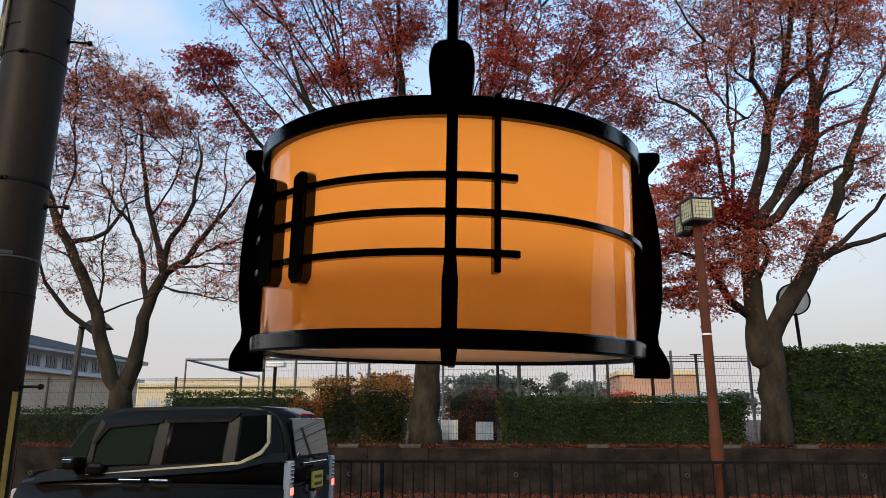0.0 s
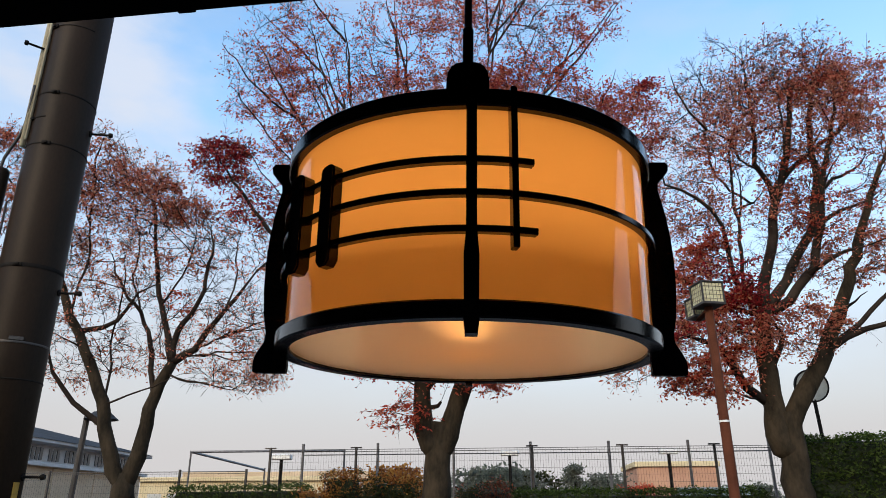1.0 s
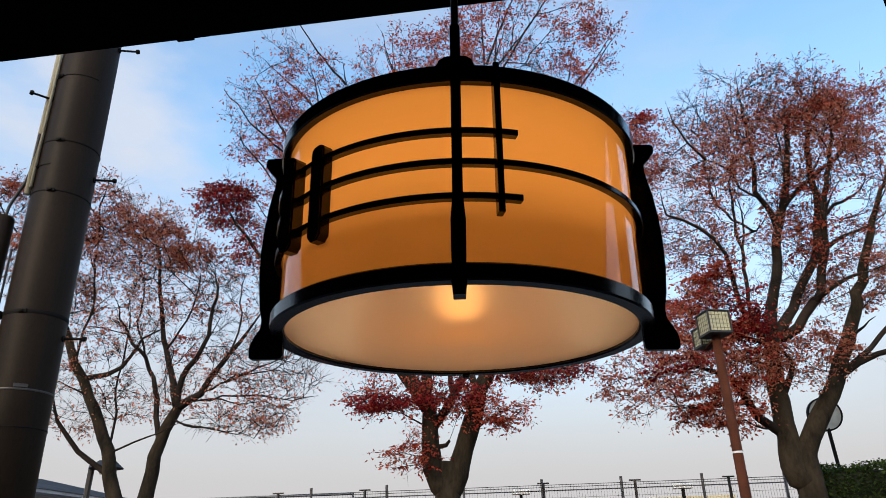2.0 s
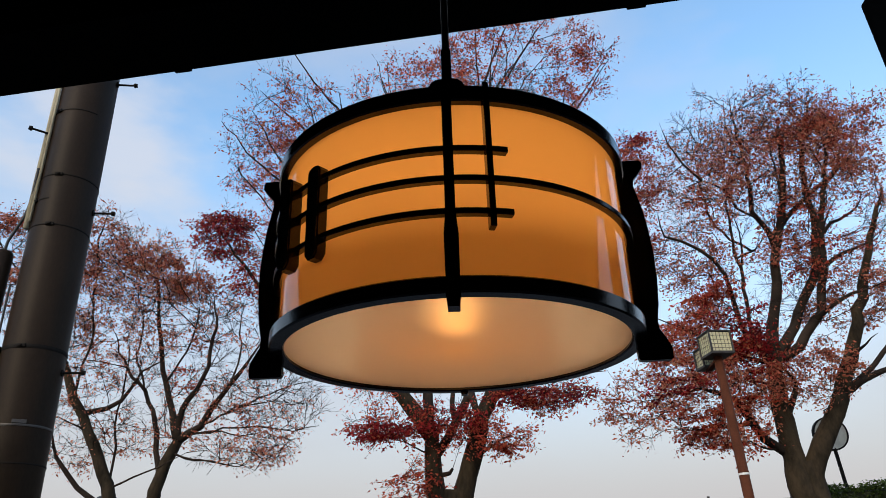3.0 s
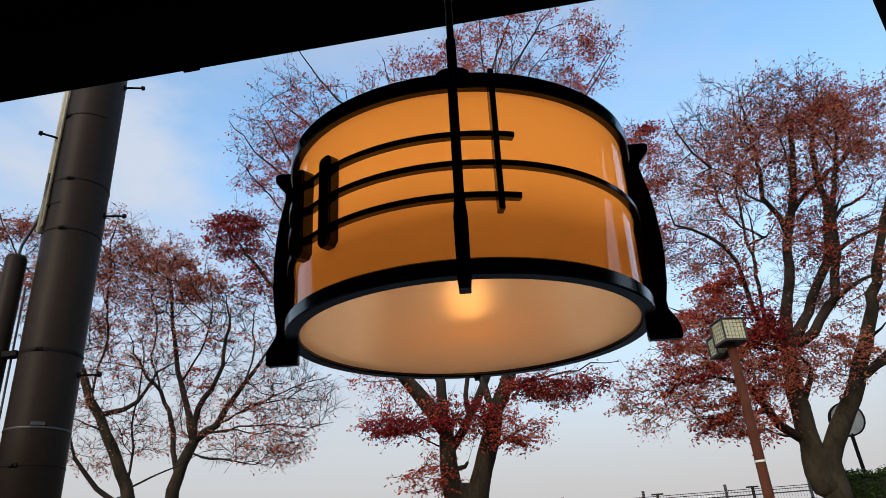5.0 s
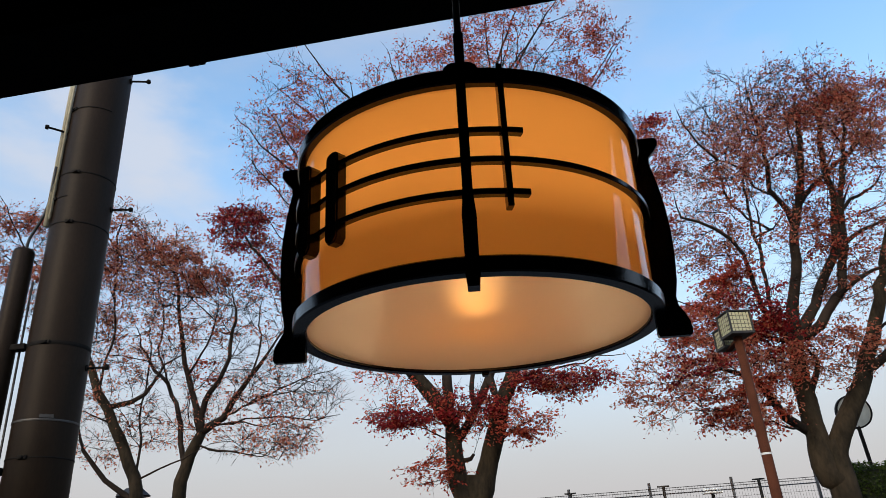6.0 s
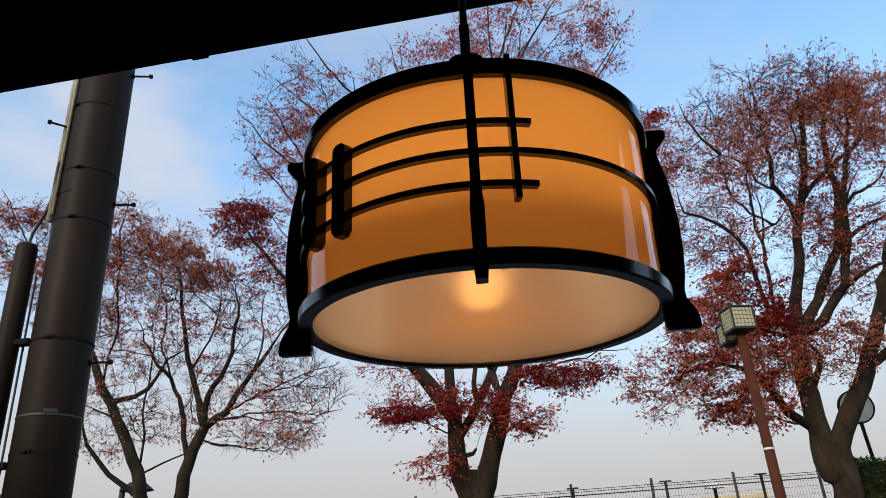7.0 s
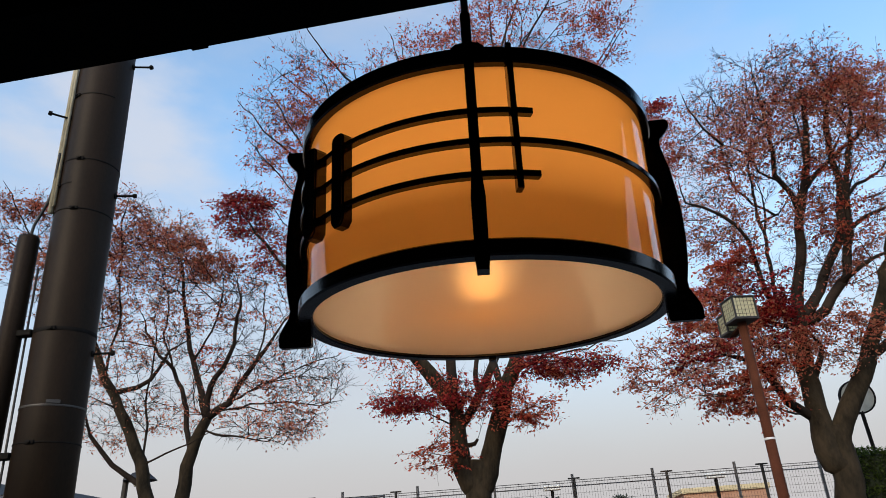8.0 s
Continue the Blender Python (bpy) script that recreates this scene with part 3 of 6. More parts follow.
def tree(name, origin, limbs, crown, clumps, n_targets, leaf, label, seed, leaf_share=1.0, flare=1.22, tip=0.0048, fan=(0, 5.0, 4.0)):
    """A broad tree. limbs: (radius at start, radius at end, points); crown: (centre, radii, weight, upward pull); clumps: (centre, radius, leaves, material); fan: number, least height and length of straight upright branches."""
    r = np.random.default_rng(seed)
    o = np.array(origin, dtype=float)
    nodes, parent, direction, least = [], [], [], []

    def add_line(line, r0, r1, shake):
        first = -1
        if nodes:
            first = int(np.argmin(np.linalg.norm(np.array(nodes) - line[0], axis=1)))
        i0 = len(nodes)
        for i, q in enumerate(line):
            u = i / max(1, len(line) - 1)
            dq = line[min(i + 1, len(line) - 1)] - line[max(0, i - 1)]
            nodes.append(q + (r.normal(size=3) * shake if 0 < i else 0))
            parent.append(first if i == 0 else len(nodes) - 2)
            direction.append(dq / (np.linalg.norm(dq) + 1e-9))
            least.append(r0 + (r1 - r0) * u)
        return i0, len(line)

    chains = [(r0, *add_line(smooth_line(pts, 0.3), r0, r1, 0.025)) for r0, r1, pts in ((a * (0.6 if a < 0.07 else 0.86 if a < 0.2 else 1.0), b * 0.8, c) for a, b, c in limbs)]
    n_limb = len(nodes)
    high = [i for i in range(n_limb) if nodes[i][2] > fan[1] and least[i] < 0.2 and abs(nodes[i][0] - o[0]) < 4.0]
    for k in range(fan[0]):
        i = high[int(r.integers(0, len(high)))]
        lean = np.clip(nodes[i] - o, -4, 4) * np.array([0.16, 0.10, 0]) + r.normal(size=3) * np.array([0.20, 0.20, 0]) + direction[i] * 0.3
        lean[2] = 1.0
        lean /= np.linalg.norm(lean)
        ln = fan[2] * r.uniform(0.5, 1.15)
        bow = r.normal(size=3) * 0.25 + np.array([0, 0, 0.2])
        add_line(smooth_line([nodes[i], nodes[i] + lean * ln * 0.45 - bow * 0.4, nodes[i] + lean * ln], 0.35), 0.040, 0.012, 0.02)
    n_stem = len(nodes)
    weights = np.array([c[2] for c in crown], dtype=float)
    which = r.choice(len(crown), n_targets, p=weights / weights.sum())
    targets = []
    for k in which:
        c, rad, _, pull = crown[k]
        v = r.normal(size=3)
        v *= r.uniform(0.25, 1.0) ** 0.45 / np.linalg.norm(v)
        targets.append((np.array(c) + v * np.array(rad), pull))
    arr = np.array(nodes)
    targets.sort(key=lambda q: np.min(np.linalg.norm(arr - q[0], axis=1)))
    tips = []
    cap = n_stem + n_targets * 16
    buf = np.empty((cap, 3))
    buf[:n_stem] = arr
    dbuf = np.empty((cap, 3))
    dbuf[:n_stem] = np.array(direction)
    cnt = n_stem
    for q, pull in targets:
        w = q - buf[:cnt]
        dist = np.linalg.norm(w, axis=1) + 1e-6
        along = (w * dbuf[:cnt]).sum(1) / dist
        cost = dist * (1.45 - 0.6 * along) + np.where(buf[:cnt, 2] > q[2] + 0.2, 0.8, 0)
        j = int(np.argmin(cost))
        a, ln = buf[j].copy(), dist[j]
        if ln < 0.25:
            continue
        t0 = dbuf[j] * 0.35 + w[j] / ln * 0.7
        t1 = w[j] / ln + np.array([0, 0, pull]) + r.normal(size=3) * 0.15
        k = int(min(12, max(2, ln / 0.3)))
        prev = j
        for i in range(1, k + 1):
            u = i / k
            h = (2 * u ** 3 - 3 * u ** 2 + 1) * a + (u ** 3 - 2 * u ** 2 + u) * t0 * ln + (3 * u ** 2 - 2 * u ** 3) * q + (u ** 3 - u ** 2) * t1 * ln
            h = h + r.normal(size=3) * 0.014
            dd = h - buf[prev]
            buf[cnt], dbuf[cnt] = h, dd / (np.linalg.norm(dd) + 1e-9)
            parent.append(prev)
            least.append(0.0)
            prev = cnt
            cnt += 1
        tips.append(prev)
    pos = buf[:cnt]
    load = np.zeros(cnt)
    load[tips] = 1
    for i in range(cnt - 1, 0, -1):
        if parent[i] >= 0:
            load[parent[i]] += load[i]
    least = np.array(least)
    rad = np.maximum(tip * np.maximum(load, 1) ** 0.40, least)
    rad[:n_stem] = np.minimum(rad[:n_stem], least[:n_stem] + 0.006)
    rad[n_stem:] = np.minimum(rad[n_stem:], 0.05)
    thing = base(name, pose(*origin), label, "tree")
    par = np.array(parent)
    # thick stems are one trunk, each thinner limb is a tube of its own, the rest are sticks
    pieces = []
    for r0, i0, n in chains:
        ids = list(range(i0, i0 + n))
        line, rr = [pos[i] - o for i in ids], [max(rad[i], 0.012) for i in ids]
        if par[i0] >= 0:
            line.insert(0, pos[par[i0]] - o)
            rr.insert(0, rr[0])
        else:
            rr[0] *= flare
            rr[1] *= 1 + (flare - 1) * 0.45
            line[0] = line[0] - np.array([0, 0, 0.25])
        rr = [q * (1 + 0.13 * noise.noise(Vector(p) * 2.1)) for q, p in zip(rr, line)]
        for q in range(1, min(4, len(rr))):
            rr[-q] *= 0.25 + 0.2 * q if r0 < 0.2 else 1.0
        if r0 > 0.2:
            pieces.append(tube(line, rr, 20))
        else:
            part("limb", mesh_from("limb", *tube(line, rr, 9), smooth=True), M["bark_dark"], thing)
    part("trunk", mesh_from("trunk", *join(pieces), smooth=True), M["bark"], thing)
    ids = np.arange(n_limb, cnt)
    pr = par[ids]
    part("branch", sticks_mesh("branch", pos[pr] - o, pos[ids] - o, np.minimum(rad[pr], rad[ids] * 1.3), rad[ids], 5), M["bark_dark"], thing)["kind"] = "stuff"
    # twigs with sparse leaves all over the crown
    thin = np.concatenate([ids[rad[ids] < 0.014], np.repeat(np.array(tips), 4)])
    start = pos[thin]
    dirs = dbuf[thin] + r.normal(size=(len(thin), 3)) * 0.42
    dirs /= np.linalg.norm(dirs, axis=1)[:, None]
    ln = r.uniform(0.2, 0.52, (len(thin), 1))
    mid = start + dirs * ln * 0.5
    bend = r.normal(size=(len(thin), 3)) * 0.25
    end = mid + (dirs + bend) * ln * 0.5
    side = mid + (dirs - bend + r.normal(size=(len(thin), 3)) * 0.5) * ln * 0.4
    ends = np.vstack([end, side, mid])
    dens = np.array([noise.noise(Vector(p) * 0.45 + Vector((seed, 0, 0))) for p in ends])
    per = r.poisson(np.clip(0.5 + dens * 1.6, 0.04, 1.0) * leaf_share * 7.5)
    spread = np.array([0.09, 0.09, 0.06])
    at = np.repeat(ends, per, axis=0) + r.normal(size=(int(per.sum()), 3)) * spread
    part("leaves", quads_mesh("leaves", leaf_quads(at - o, 0.085, 0.5, r)), M[leaf], thing)
    # denser patches of leafy sprays
    twig_a, twig_b = [start, mid, mid], [mid, end, side]
    for c, cr, n, lm in clumps:
        c = np.array(c)
        d = np.linalg.norm((pos - c) / np.array(cr), axis=1)
        near = pos[(d < 1.0) & (rad < 0.05)]
        if len(near) == 0:
            near = pos[np.argsort(d)[:6]]
        sa, sb, at = sprays(near, max(4, n // 10), r, (c - o) * np.array([1, 1, 0]) / (np.linalg.norm((c - o)[:2]) + 0.1))
        twig_a.append(sa)
        twig_b.append(sb)
        part("foliage", quads_mesh("foliage", leaf_quads(at - o, 0.10, 0.45, r)), M[lm], thing)
    ta, tb = np.vstack(twig_a), np.vstack(twig_b)
    part("twig", sticks_mesh("twig", ta - o, tb - o, np.full(len(ta), 0.0045), np.full(len(ta), 0.0028)), M["bark_dark"], thing)["kind"] = "stuff"
    return thing


east, east_crown, east_clumps = [], [], []
limb(east, 0.37, 0.36, (7.08, 18.30, 1.18), (7.11, 18.30, 1.80), (7.12, 18.30, 2.49), (7.14, 18.30, 3.19), (7.15, 18.30, 3.76), (7.11, 18.30, 4.12))
limb(east, 0.3, 0.2, (6.91, 18.30, 3.28), (6.86, 18.32, 3.89), (6.85, 18.34, 4.59), (6.88, 18.36, 5.15), (6.89, 18.38, 5.88), (6.98, 18.39, 6.46), (7.09, 18.40, 6.84))
limb(east, 0.26, 0.05, (7.07, 18.30, 3.31), (7.19, 18.26, 3.88), (7.53, 18.22, 4.48), (7.88, 18.18, 4.95), (8.26, 18.14, 5.54), (8.52, 18.10, 6.08), (8.70, 18.08, 6.49), (9.03, 18.03, 7.19), (9.41, 17.98, 8.06), (9.99, 17.90, 9.41), (10.78, 17.80, 11.15))
limb(east, 0.15, 0.05, (6.68, 18.34, 4.40), (6.23, 18.16, 4.68), (5.94, 17.97, 5.16), (5.66, 17.79, 5.59), (5.22, 17.64, 5.76), (4.78, 17.49, 5.88), (4.26, 17.34, 5.79))
limb(east, 0.05, 0.02, (6.59, 18.31, 4.45), (6.04, 17.98, 4.49), (5.78, 17.80, 4.59), (5.26, 17.51, 4.51))
limb(east, 0.1, 0.05, (7.00, 18.36, 5.28), (7.25, 18.24, 5.73), (7.35, 18.16, 6.04), (7.08, 18.06, 6.36), (6.79, 17.96, 6.65))
limb(east, 0.19, 0.07, (7.08, 18.40, 6.76), (7.18, 18.45, 7.54), (7.54, 18.50, 8.49), (7.73, 18.55, 9.33), (7.95, 18.59, 10.11), (8.32, 18.63, 10.80), (8.59, 18.68, 11.82), (8.85, 18.74, 12.99), (9.08, 18.80, 14.23))
limb(east, 0.17, 0.06, (7.18, 18.40, 6.83), (7.78, 18.51, 7.62), (8.22, 18.60, 8.34), (8.69, 18.68, 8.96), (9.02, 18.77, 9.79), (9.30, 18.88, 10.89), (9.41, 19.00, 12.08), (9.80, 19.15, 13.73), (10.55, 19.30, 15.45))
limb(east, 0.16, 0.06, (7.33, 18.40, 6.76), (7.95, 18.32, 7.29), (8.42, 18.25, 7.93), (8.66, 18.19, 8.56), (8.87, 18.12, 9.33), (9.01, 18.03, 10.29), (9.44, 17.91, 11.60), (9.84, 17.80, 12.98))
limb(east, 0.1, 0.04, (8.26, 18.63, 10.68), (8.69, 18.76, 11.14), (9.10, 18.88, 11.48), (9.69, 19.04, 11.97), (10.25, 19.19, 12.37), (11.02, 19.43, 13.32))
limb(east, 0.1, 0.03, (8.17, 18.29, 7.61), (8.71, 17.90, 7.92), (9.04, 17.66, 8.09), (9.39, 17.41, 8.11), (9.82, 17.09, 8.25))
limb(east, 0.08, 0.03, (8.81, 18.14, 9.09), (9.47, 18.34, 9.49), (10.20, 18.54, 9.77), (10.90, 18.74, 10.24))
limb(east, 0.07, 0.03, (9.05, 18.81, 10.13), (9.88, 19.16, 10.84), (10.68, 19.46, 11.31), (11.53, 19.81, 12.07))
limb(east, 0.1, 0.03, (6.98, 18.39, 6.62), (6.59, 18.19, 7.08), (6.22, 17.93, 7.78), (6.17, 17.75, 8.35), (6.07, 17.57, 8.89), (5.81, 17.41, 9.30), (5.38, 17.27, 9.50), (4.98, 17.11, 9.76), (4.54, 16.98, 9.86), (4.40, 16.79, 10.42))
limb(east, 0.07, 0.03, (6.88, 18.29, 6.90), (6.65, 18.46, 7.61), (6.89, 18.77, 9.19), (6.93, 18.95, 10.15), (7.06, 19.14, 11.24), (7.22, 19.29, 12.18), (7.74, 19.49, 13.45))
limb(east, 0.05, 0.02, (6.95, 18.89, 9.90), (7.60, 19.28, 10.26), (8.11, 19.65, 10.86), (8.33, 19.89, 11.34))
limb(east, 0.1, 0.03, (7.88, 18.59, 9.99), (7.76, 18.46, 10.60), (7.49, 18.35, 11.00), (7.50, 18.15, 12.03), (7.45, 18.03, 12.64), (7.36, 17.85, 13.61), (7.40, 17.69, 14.49))
limb(east, 0.06, 0.02, (7.58, 18.39, 10.82), (6.98, 18.07, 11.10), (6.70, 17.82, 11.49), (6.24, 17.57, 11.73), (5.33, 17.19, 11.39))
limb(east, 0.06, 0.02, (8.49, 18.68, 11.64), (8.74, 19.01, 12.98), (8.88, 19.30, 14.19), (9.45, 19.57, 15.40))
limb(east, 0.06, 0.02, (7.47, 19.21, 10.21), (6.76, 19.64, 11.27), (6.72, 19.94, 12.43), (6.83, 20.28, 13.89), (7.09, 20.61, 15.42))
limb(east, 0.08, 0.03, (6.91, 18.39, 6.62), (6.08, 18.00, 6.82), (5.21, 17.56, 7.14), (4.50, 17.19, 7.39), (3.93, 16.89, 7.58))
limb(east, 0.06, 0.02, (6.14, 18.03, 5.08), (5.44, 17.80, 4.96), (4.71, 17.54, 4.90), (4.15, 17.33, 4.94))
limb(east, 0.07, 0.02, (8.65, 18.09, 6.35), (9.40, 18.45, 6.99), (9.95, 18.68, 7.32))
limb(east, 0.1, 0.04, (8.56, 18.12, 5.73), (8.91, 18.03, 5.95), (9.35, 17.93, 6.08), (10.09, 17.76, 6.35), (11.01, 17.52, 6.83))
limb(east, 0.09, 0.03, (8.65, 18.09, 5.87), (9.36, 18.20, 6.36), (9.99, 18.31, 6.93), (10.59, 18.42, 7.47), (11.59, 18.59, 8.48))
east_crown.append(((8.08, 18.50, 12.55), (2.8, 2.4, 2.0), 4.2, 0.4))
east_crown.append(((9.63, 18.50, 13.01), (2.0, 2.2, 1.4), 2.2, 0.4))
east_crown.append(((6.15, 18.00, 12.33), (1.3, 1.8, 1.8), 1.5, 0.3))
east_crown.append(((9.67, 18.30, 10.71), (2.0, 2.2, 2.0), 2.2, 0.25))
east_crown.append(((5.25, 17.70, 7.18), (1.8, 1.6, 0.7), 1.5, -0.1))
east_crown.append(((5.07, 17.60, 5.85), (1.5, 1.4, 0.7), 1.3, -0.2))
east_crown.append(((7.08, 18.30, 8.79), (2.0, 1.8, 1.0), 1.2, 0.1))
east_crown.append(((3.29, 17.10, 5.48), (1.0, 0.9, 0.8), 0.55, -0.6))
east_crown.append(((8.99, 18.10, 8.16), (1.4, 1.6, 1.0), 1.0, 0.1))
east_crown.append(((7.47, 17.80, 6.10), (1.5, 1.2, 0.6), 0.8, -0.1))
east_crown.append(((5.25, 17.70, 4.82), (1.1, 0.8, 0.3), 0.5, -0.1))
east_crown.append(((5.34, 18.30, 9.69), (1.2, 1.3, 0.8), 0.8, 0.1))
east_crown.append(((7.03, 18.30, 13.78), (1.4, 1.6, 1.2), 1.4, 0.4))
east_crown.append(((8.80, 18.50, 14.15), (1.9, 1.8, 0.7), 1.2, 0.4))
east_crown.append(((6.13, 18.30, 11.20), (1.6, 1.6, 1.0), 1.0, 0.2))
east_clumps.append(((9.30, 18.50, 13.56), (1.5, 1.5, 0.9), 1700, "red_leaf"))
east_clumps.append(((10.32, 18.30, 13.46), (0.9, 1.3, 0.8), 1000, "red_leaf"))
east_clumps.append(((8.28, 18.50, 12.72), (1.4, 1.4, 0.9), 1100, "red_leaf"))
east_clumps.append(((10.80, 18.30, 12.98), (0.9, 1.2, 0.8), 800, "red_leaf"))
east_clumps.append(((5.04, 17.70, 8.14), (1.2, 1.2, 0.6), 1500, "red_leaf"))
east_clumps.append(((6.21, 17.90, 7.46), (1.5, 1.2, 0.6), 2000, "crimson_leaf"))
east_clumps.append(((4.76, 17.70, 6.86), (1.5, 1.3, 0.7), 1700, "red_leaf"))
east_clumps.append(((6.43, 18.00, 6.55), (1.3, 1.2, 0.5), 1300, "crimson_leaf"))
east_clumps.append(((4.37, 17.60, 6.07), (1.1, 1.2, 0.5), 900, "crimson_leaf"))
east_clumps.append(((5.22, 17.60, 5.35), (1.4, 1.2, 0.45), 1200, "red_leaf"))
east_clumps.append(((5.22, 17.70, 4.68), (1.2, 0.9, 0.3), 900, "red_leaf"))
east_clumps.append(((7.72, 17.90, 6.39), (1.5, 1.2, 0.4), 900, "brown_leaf"))
east_clumps.append(((9.09, 18.30, 8.23), (1.2, 1.3, 0.7), 1000, "brown_leaf"))
east_clumps.append(((9.14, 18.50, 10.71), (1.8, 1.5, 0.9), 900, "red_leaf"))
east_clumps.append(((6.79, 18.30, 12.04), (1.4, 1.3, 1.0), 900, "red_leaf"))
east_clumps.append(((2.88, 17.10, 5.38), (0.9, 0.8, 0.6), 150, "brown_leaf"))
east_clumps.append(((8.95, 18.30, 9.23), (1.5, 1.3, 0.6), 700, "red_leaf"))
tree("zelkova_tree", (7.08, 18.3, 1.08), east, east_crown, east_clumps, 1450, "brown_leaf", "tall zelkova on the bank with thinning red and brown autumn leaves", 11, 0.46, flare=1.12, fan=(8, 8.5, 1.8))

middle, middle_crown, middle_clumps = [], [], []
limb(middle, 0.42, 0.34, (-1.64, 18.30, 1.13), (-1.65, 18.30, 1.80), (-1.62, 18.30, 2.51), (-1.57, 18.30, 3.23), (-1.48, 18.30, 3.97))
limb(middle, 0.28, 0.22, (-1.76, 18.30, 3.42), (-1.91, 18.32, 3.81), (-1.98, 18.35, 4.37), (-1.98, 18.38, 4.94), (-2.06, 18.40, 5.47))
limb(middle, 0.28, 0.03, (-1.45, 18.30, 3.37), (-1.20, 18.28, 3.95), (-1.06, 18.27, 4.56), (-0.86, 18.25, 5.11), (-0.64, 18.23, 5.75), (-0.32, 18.22, 6.39), (0.06, 18.20, 7.12), (0.69, 18.17, 8.00), (1.52, 18.14, 9.06), (2.54, 18.10, 10.66))
limb(middle, 0.22, 0.03, (-2.04, 18.40, 5.39), (-2.26, 18.36, 5.82), (-2.54, 18.33, 6.17), (-2.92, 18.29, 6.66), (-3.33, 18.24, 7.24), (-3.76, 18.18, 8.00), (-4.37, 18.11, 9.04), (-5.00, 18.01, 10.49), (-5.67, 17.90, 12.41))
limb(middle, 0.17, 0.06, (-2.02, 18.40, 5.39), (-2.08, 18.43, 6.00), (-2.10, 18.47, 6.63), (-2.17, 18.53, 7.61), (-2.32, 18.62, 9.35), (-2.52, 18.76, 12.25), (-2.66, 18.90, 15.53))
limb(middle, 0.14, 0.06, (-1.87, 18.38, 4.91), (-1.60, 18.42, 5.28), (-1.38, 18.45, 5.67), (-1.16, 18.49, 6.00), (-0.96, 18.54, 6.53), (-0.61, 18.61, 7.47), (-0.18, 18.77, 9.52), (0.46, 18.98, 12.56))
limb(middle, 0.08, 0.04, (-1.38, 18.45, 5.67), (-1.45, 18.58, 6.28), (-1.34, 18.72, 6.93), (-1.18, 19.05, 8.69), (-1.03, 19.66, 12.32))
limb(middle, 0.1, 0.1, (-1.91, 18.35, 4.34), (-1.57, 18.28, 4.38), (-1.51, 18.25, 4.50))
limb(middle, 0.12, 0.05, (-0.69, 18.24, 5.65), (-0.90, 18.34, 6.32), (-0.90, 18.45, 7.13), (-0.38, 18.71, 9.16), (0.14, 19.04, 12.04))
limb(middle, 0.1, 0.03, (-4.06, 18.17, 8.04), (-4.97, 17.92, 8.63), (-6.03, 17.67, 8.97), (-6.49, 17.50, 9.53), (-6.94, 17.34, 10.11), (-7.47, 17.13, 10.87), (-7.86, 16.97, 11.48))
limb(middle, 0.055, 0.02, (-3.27, 18.20, 8.03), (-4.27, 18.01, 10.51), (-6.17, 17.76, 13.66), (-7.28, 17.60, 15.88))
limb(middle, 0.055, 0.02, (-3.43, 18.20, 8.04), (-4.71, 17.89, 10.12), (-6.84, 17.48, 12.60), (-7.69, 17.30, 13.79))
limb(middle, 0.055, 0.02, (-3.11, 18.20, 7.87), (-4.02, 18.45, 11.06), (-5.07, 18.66, 14.20), (-5.74, 18.80, 16.31))
limb(middle, 0.055, 0.02, (-2.64, 18.20, 7.86), (-3.76, 18.00, 10.84), (-4.18, 17.83, 13.62), (-4.40, 17.70, 15.81))
limb(middle, 0.055, 0.02, (-2.06, 18.56, 8.13), (-2.63, 18.90, 11.42), (-2.89, 19.18, 14.44), (-3.18, 19.46, 17.74))
limb(middle, 0.055, 0.02, (-0.48, 18.67, 8.13), (-0.12, 18.40, 11.10), (-0.09, 18.18, 13.69), (0.12, 17.97, 16.37))
limb(middle, 0.055, 0.02, (-0.00, 18.67, 8.12), (1.20, 18.94, 11.14), (1.81, 19.18, 14.25), (2.26, 19.37, 16.76))
limb(middle, 0.055, 0.02, (0.61, 18.18, 7.94), (1.98, 17.91, 10.45), (2.89, 17.74, 12.21), (3.73, 17.57, 13.85))
limb(middle, 0.04, 0.015, (-2.24, 18.38, 4.97), (-2.64, 18.15, 5.22), (-3.11, 17.92, 5.32), (-3.58, 17.68, 5.46))
limb(middle, 0.04, 0.015, (-0.86, 18.26, 4.69), (-0.54, 18.05, 4.91), (-0.16, 17.84, 5.05), (0.35, 17.56, 5.13))
limb(middle, 0.05, 0.02, (-0.41, 18.22, 6.22), (0.28, 18.02, 6.36), (1.00, 17.80, 6.38), (1.86, 17.54, 6.47), (2.54, 17.32, 6.46))
limb(middle, 0.03, 0.012, (-2.15, 18.33, 4.10), (-2.46, 18.06, 4.20), (-2.84, 17.73, 4.25))
limb(middle, 0.04, 0.015, (-2.82, 18.30, 6.53), (-3.29, 17.96, 6.69), (-3.96, 17.50, 6.59))
middle_crown.append(((-3.58, 18.30, 12.79), (1.9, 2.2, 1.9), 1.6, 0.4))
middle_crown.append(((1.37, 18.30, 12.60), (2.2, 2.2, 1.9), 2.0, 0.4))
middle_crown.append(((-1.08, 18.30, 14.94), (3.6, 2.8, 2.2), 3.5, 0.5))
middle_crown.append(((-5.58, 18.30, 12.31), (1.1, 1.8, 1.8), 1.2, 0.3))
middle_crown.append(((3.77, 18.30, 12.33), (1.1, 1.8, 1.5), 1.2, 0.3))
middle_crown.append(((3.38, 18.10, 10.15), (1.0, 1.3, 0.6), 0.9, 0.1))
middle_crown.append(((-7.57, 17.50, 11.32), (0.9, 1.0, 0.7), 0.7, 0.1))
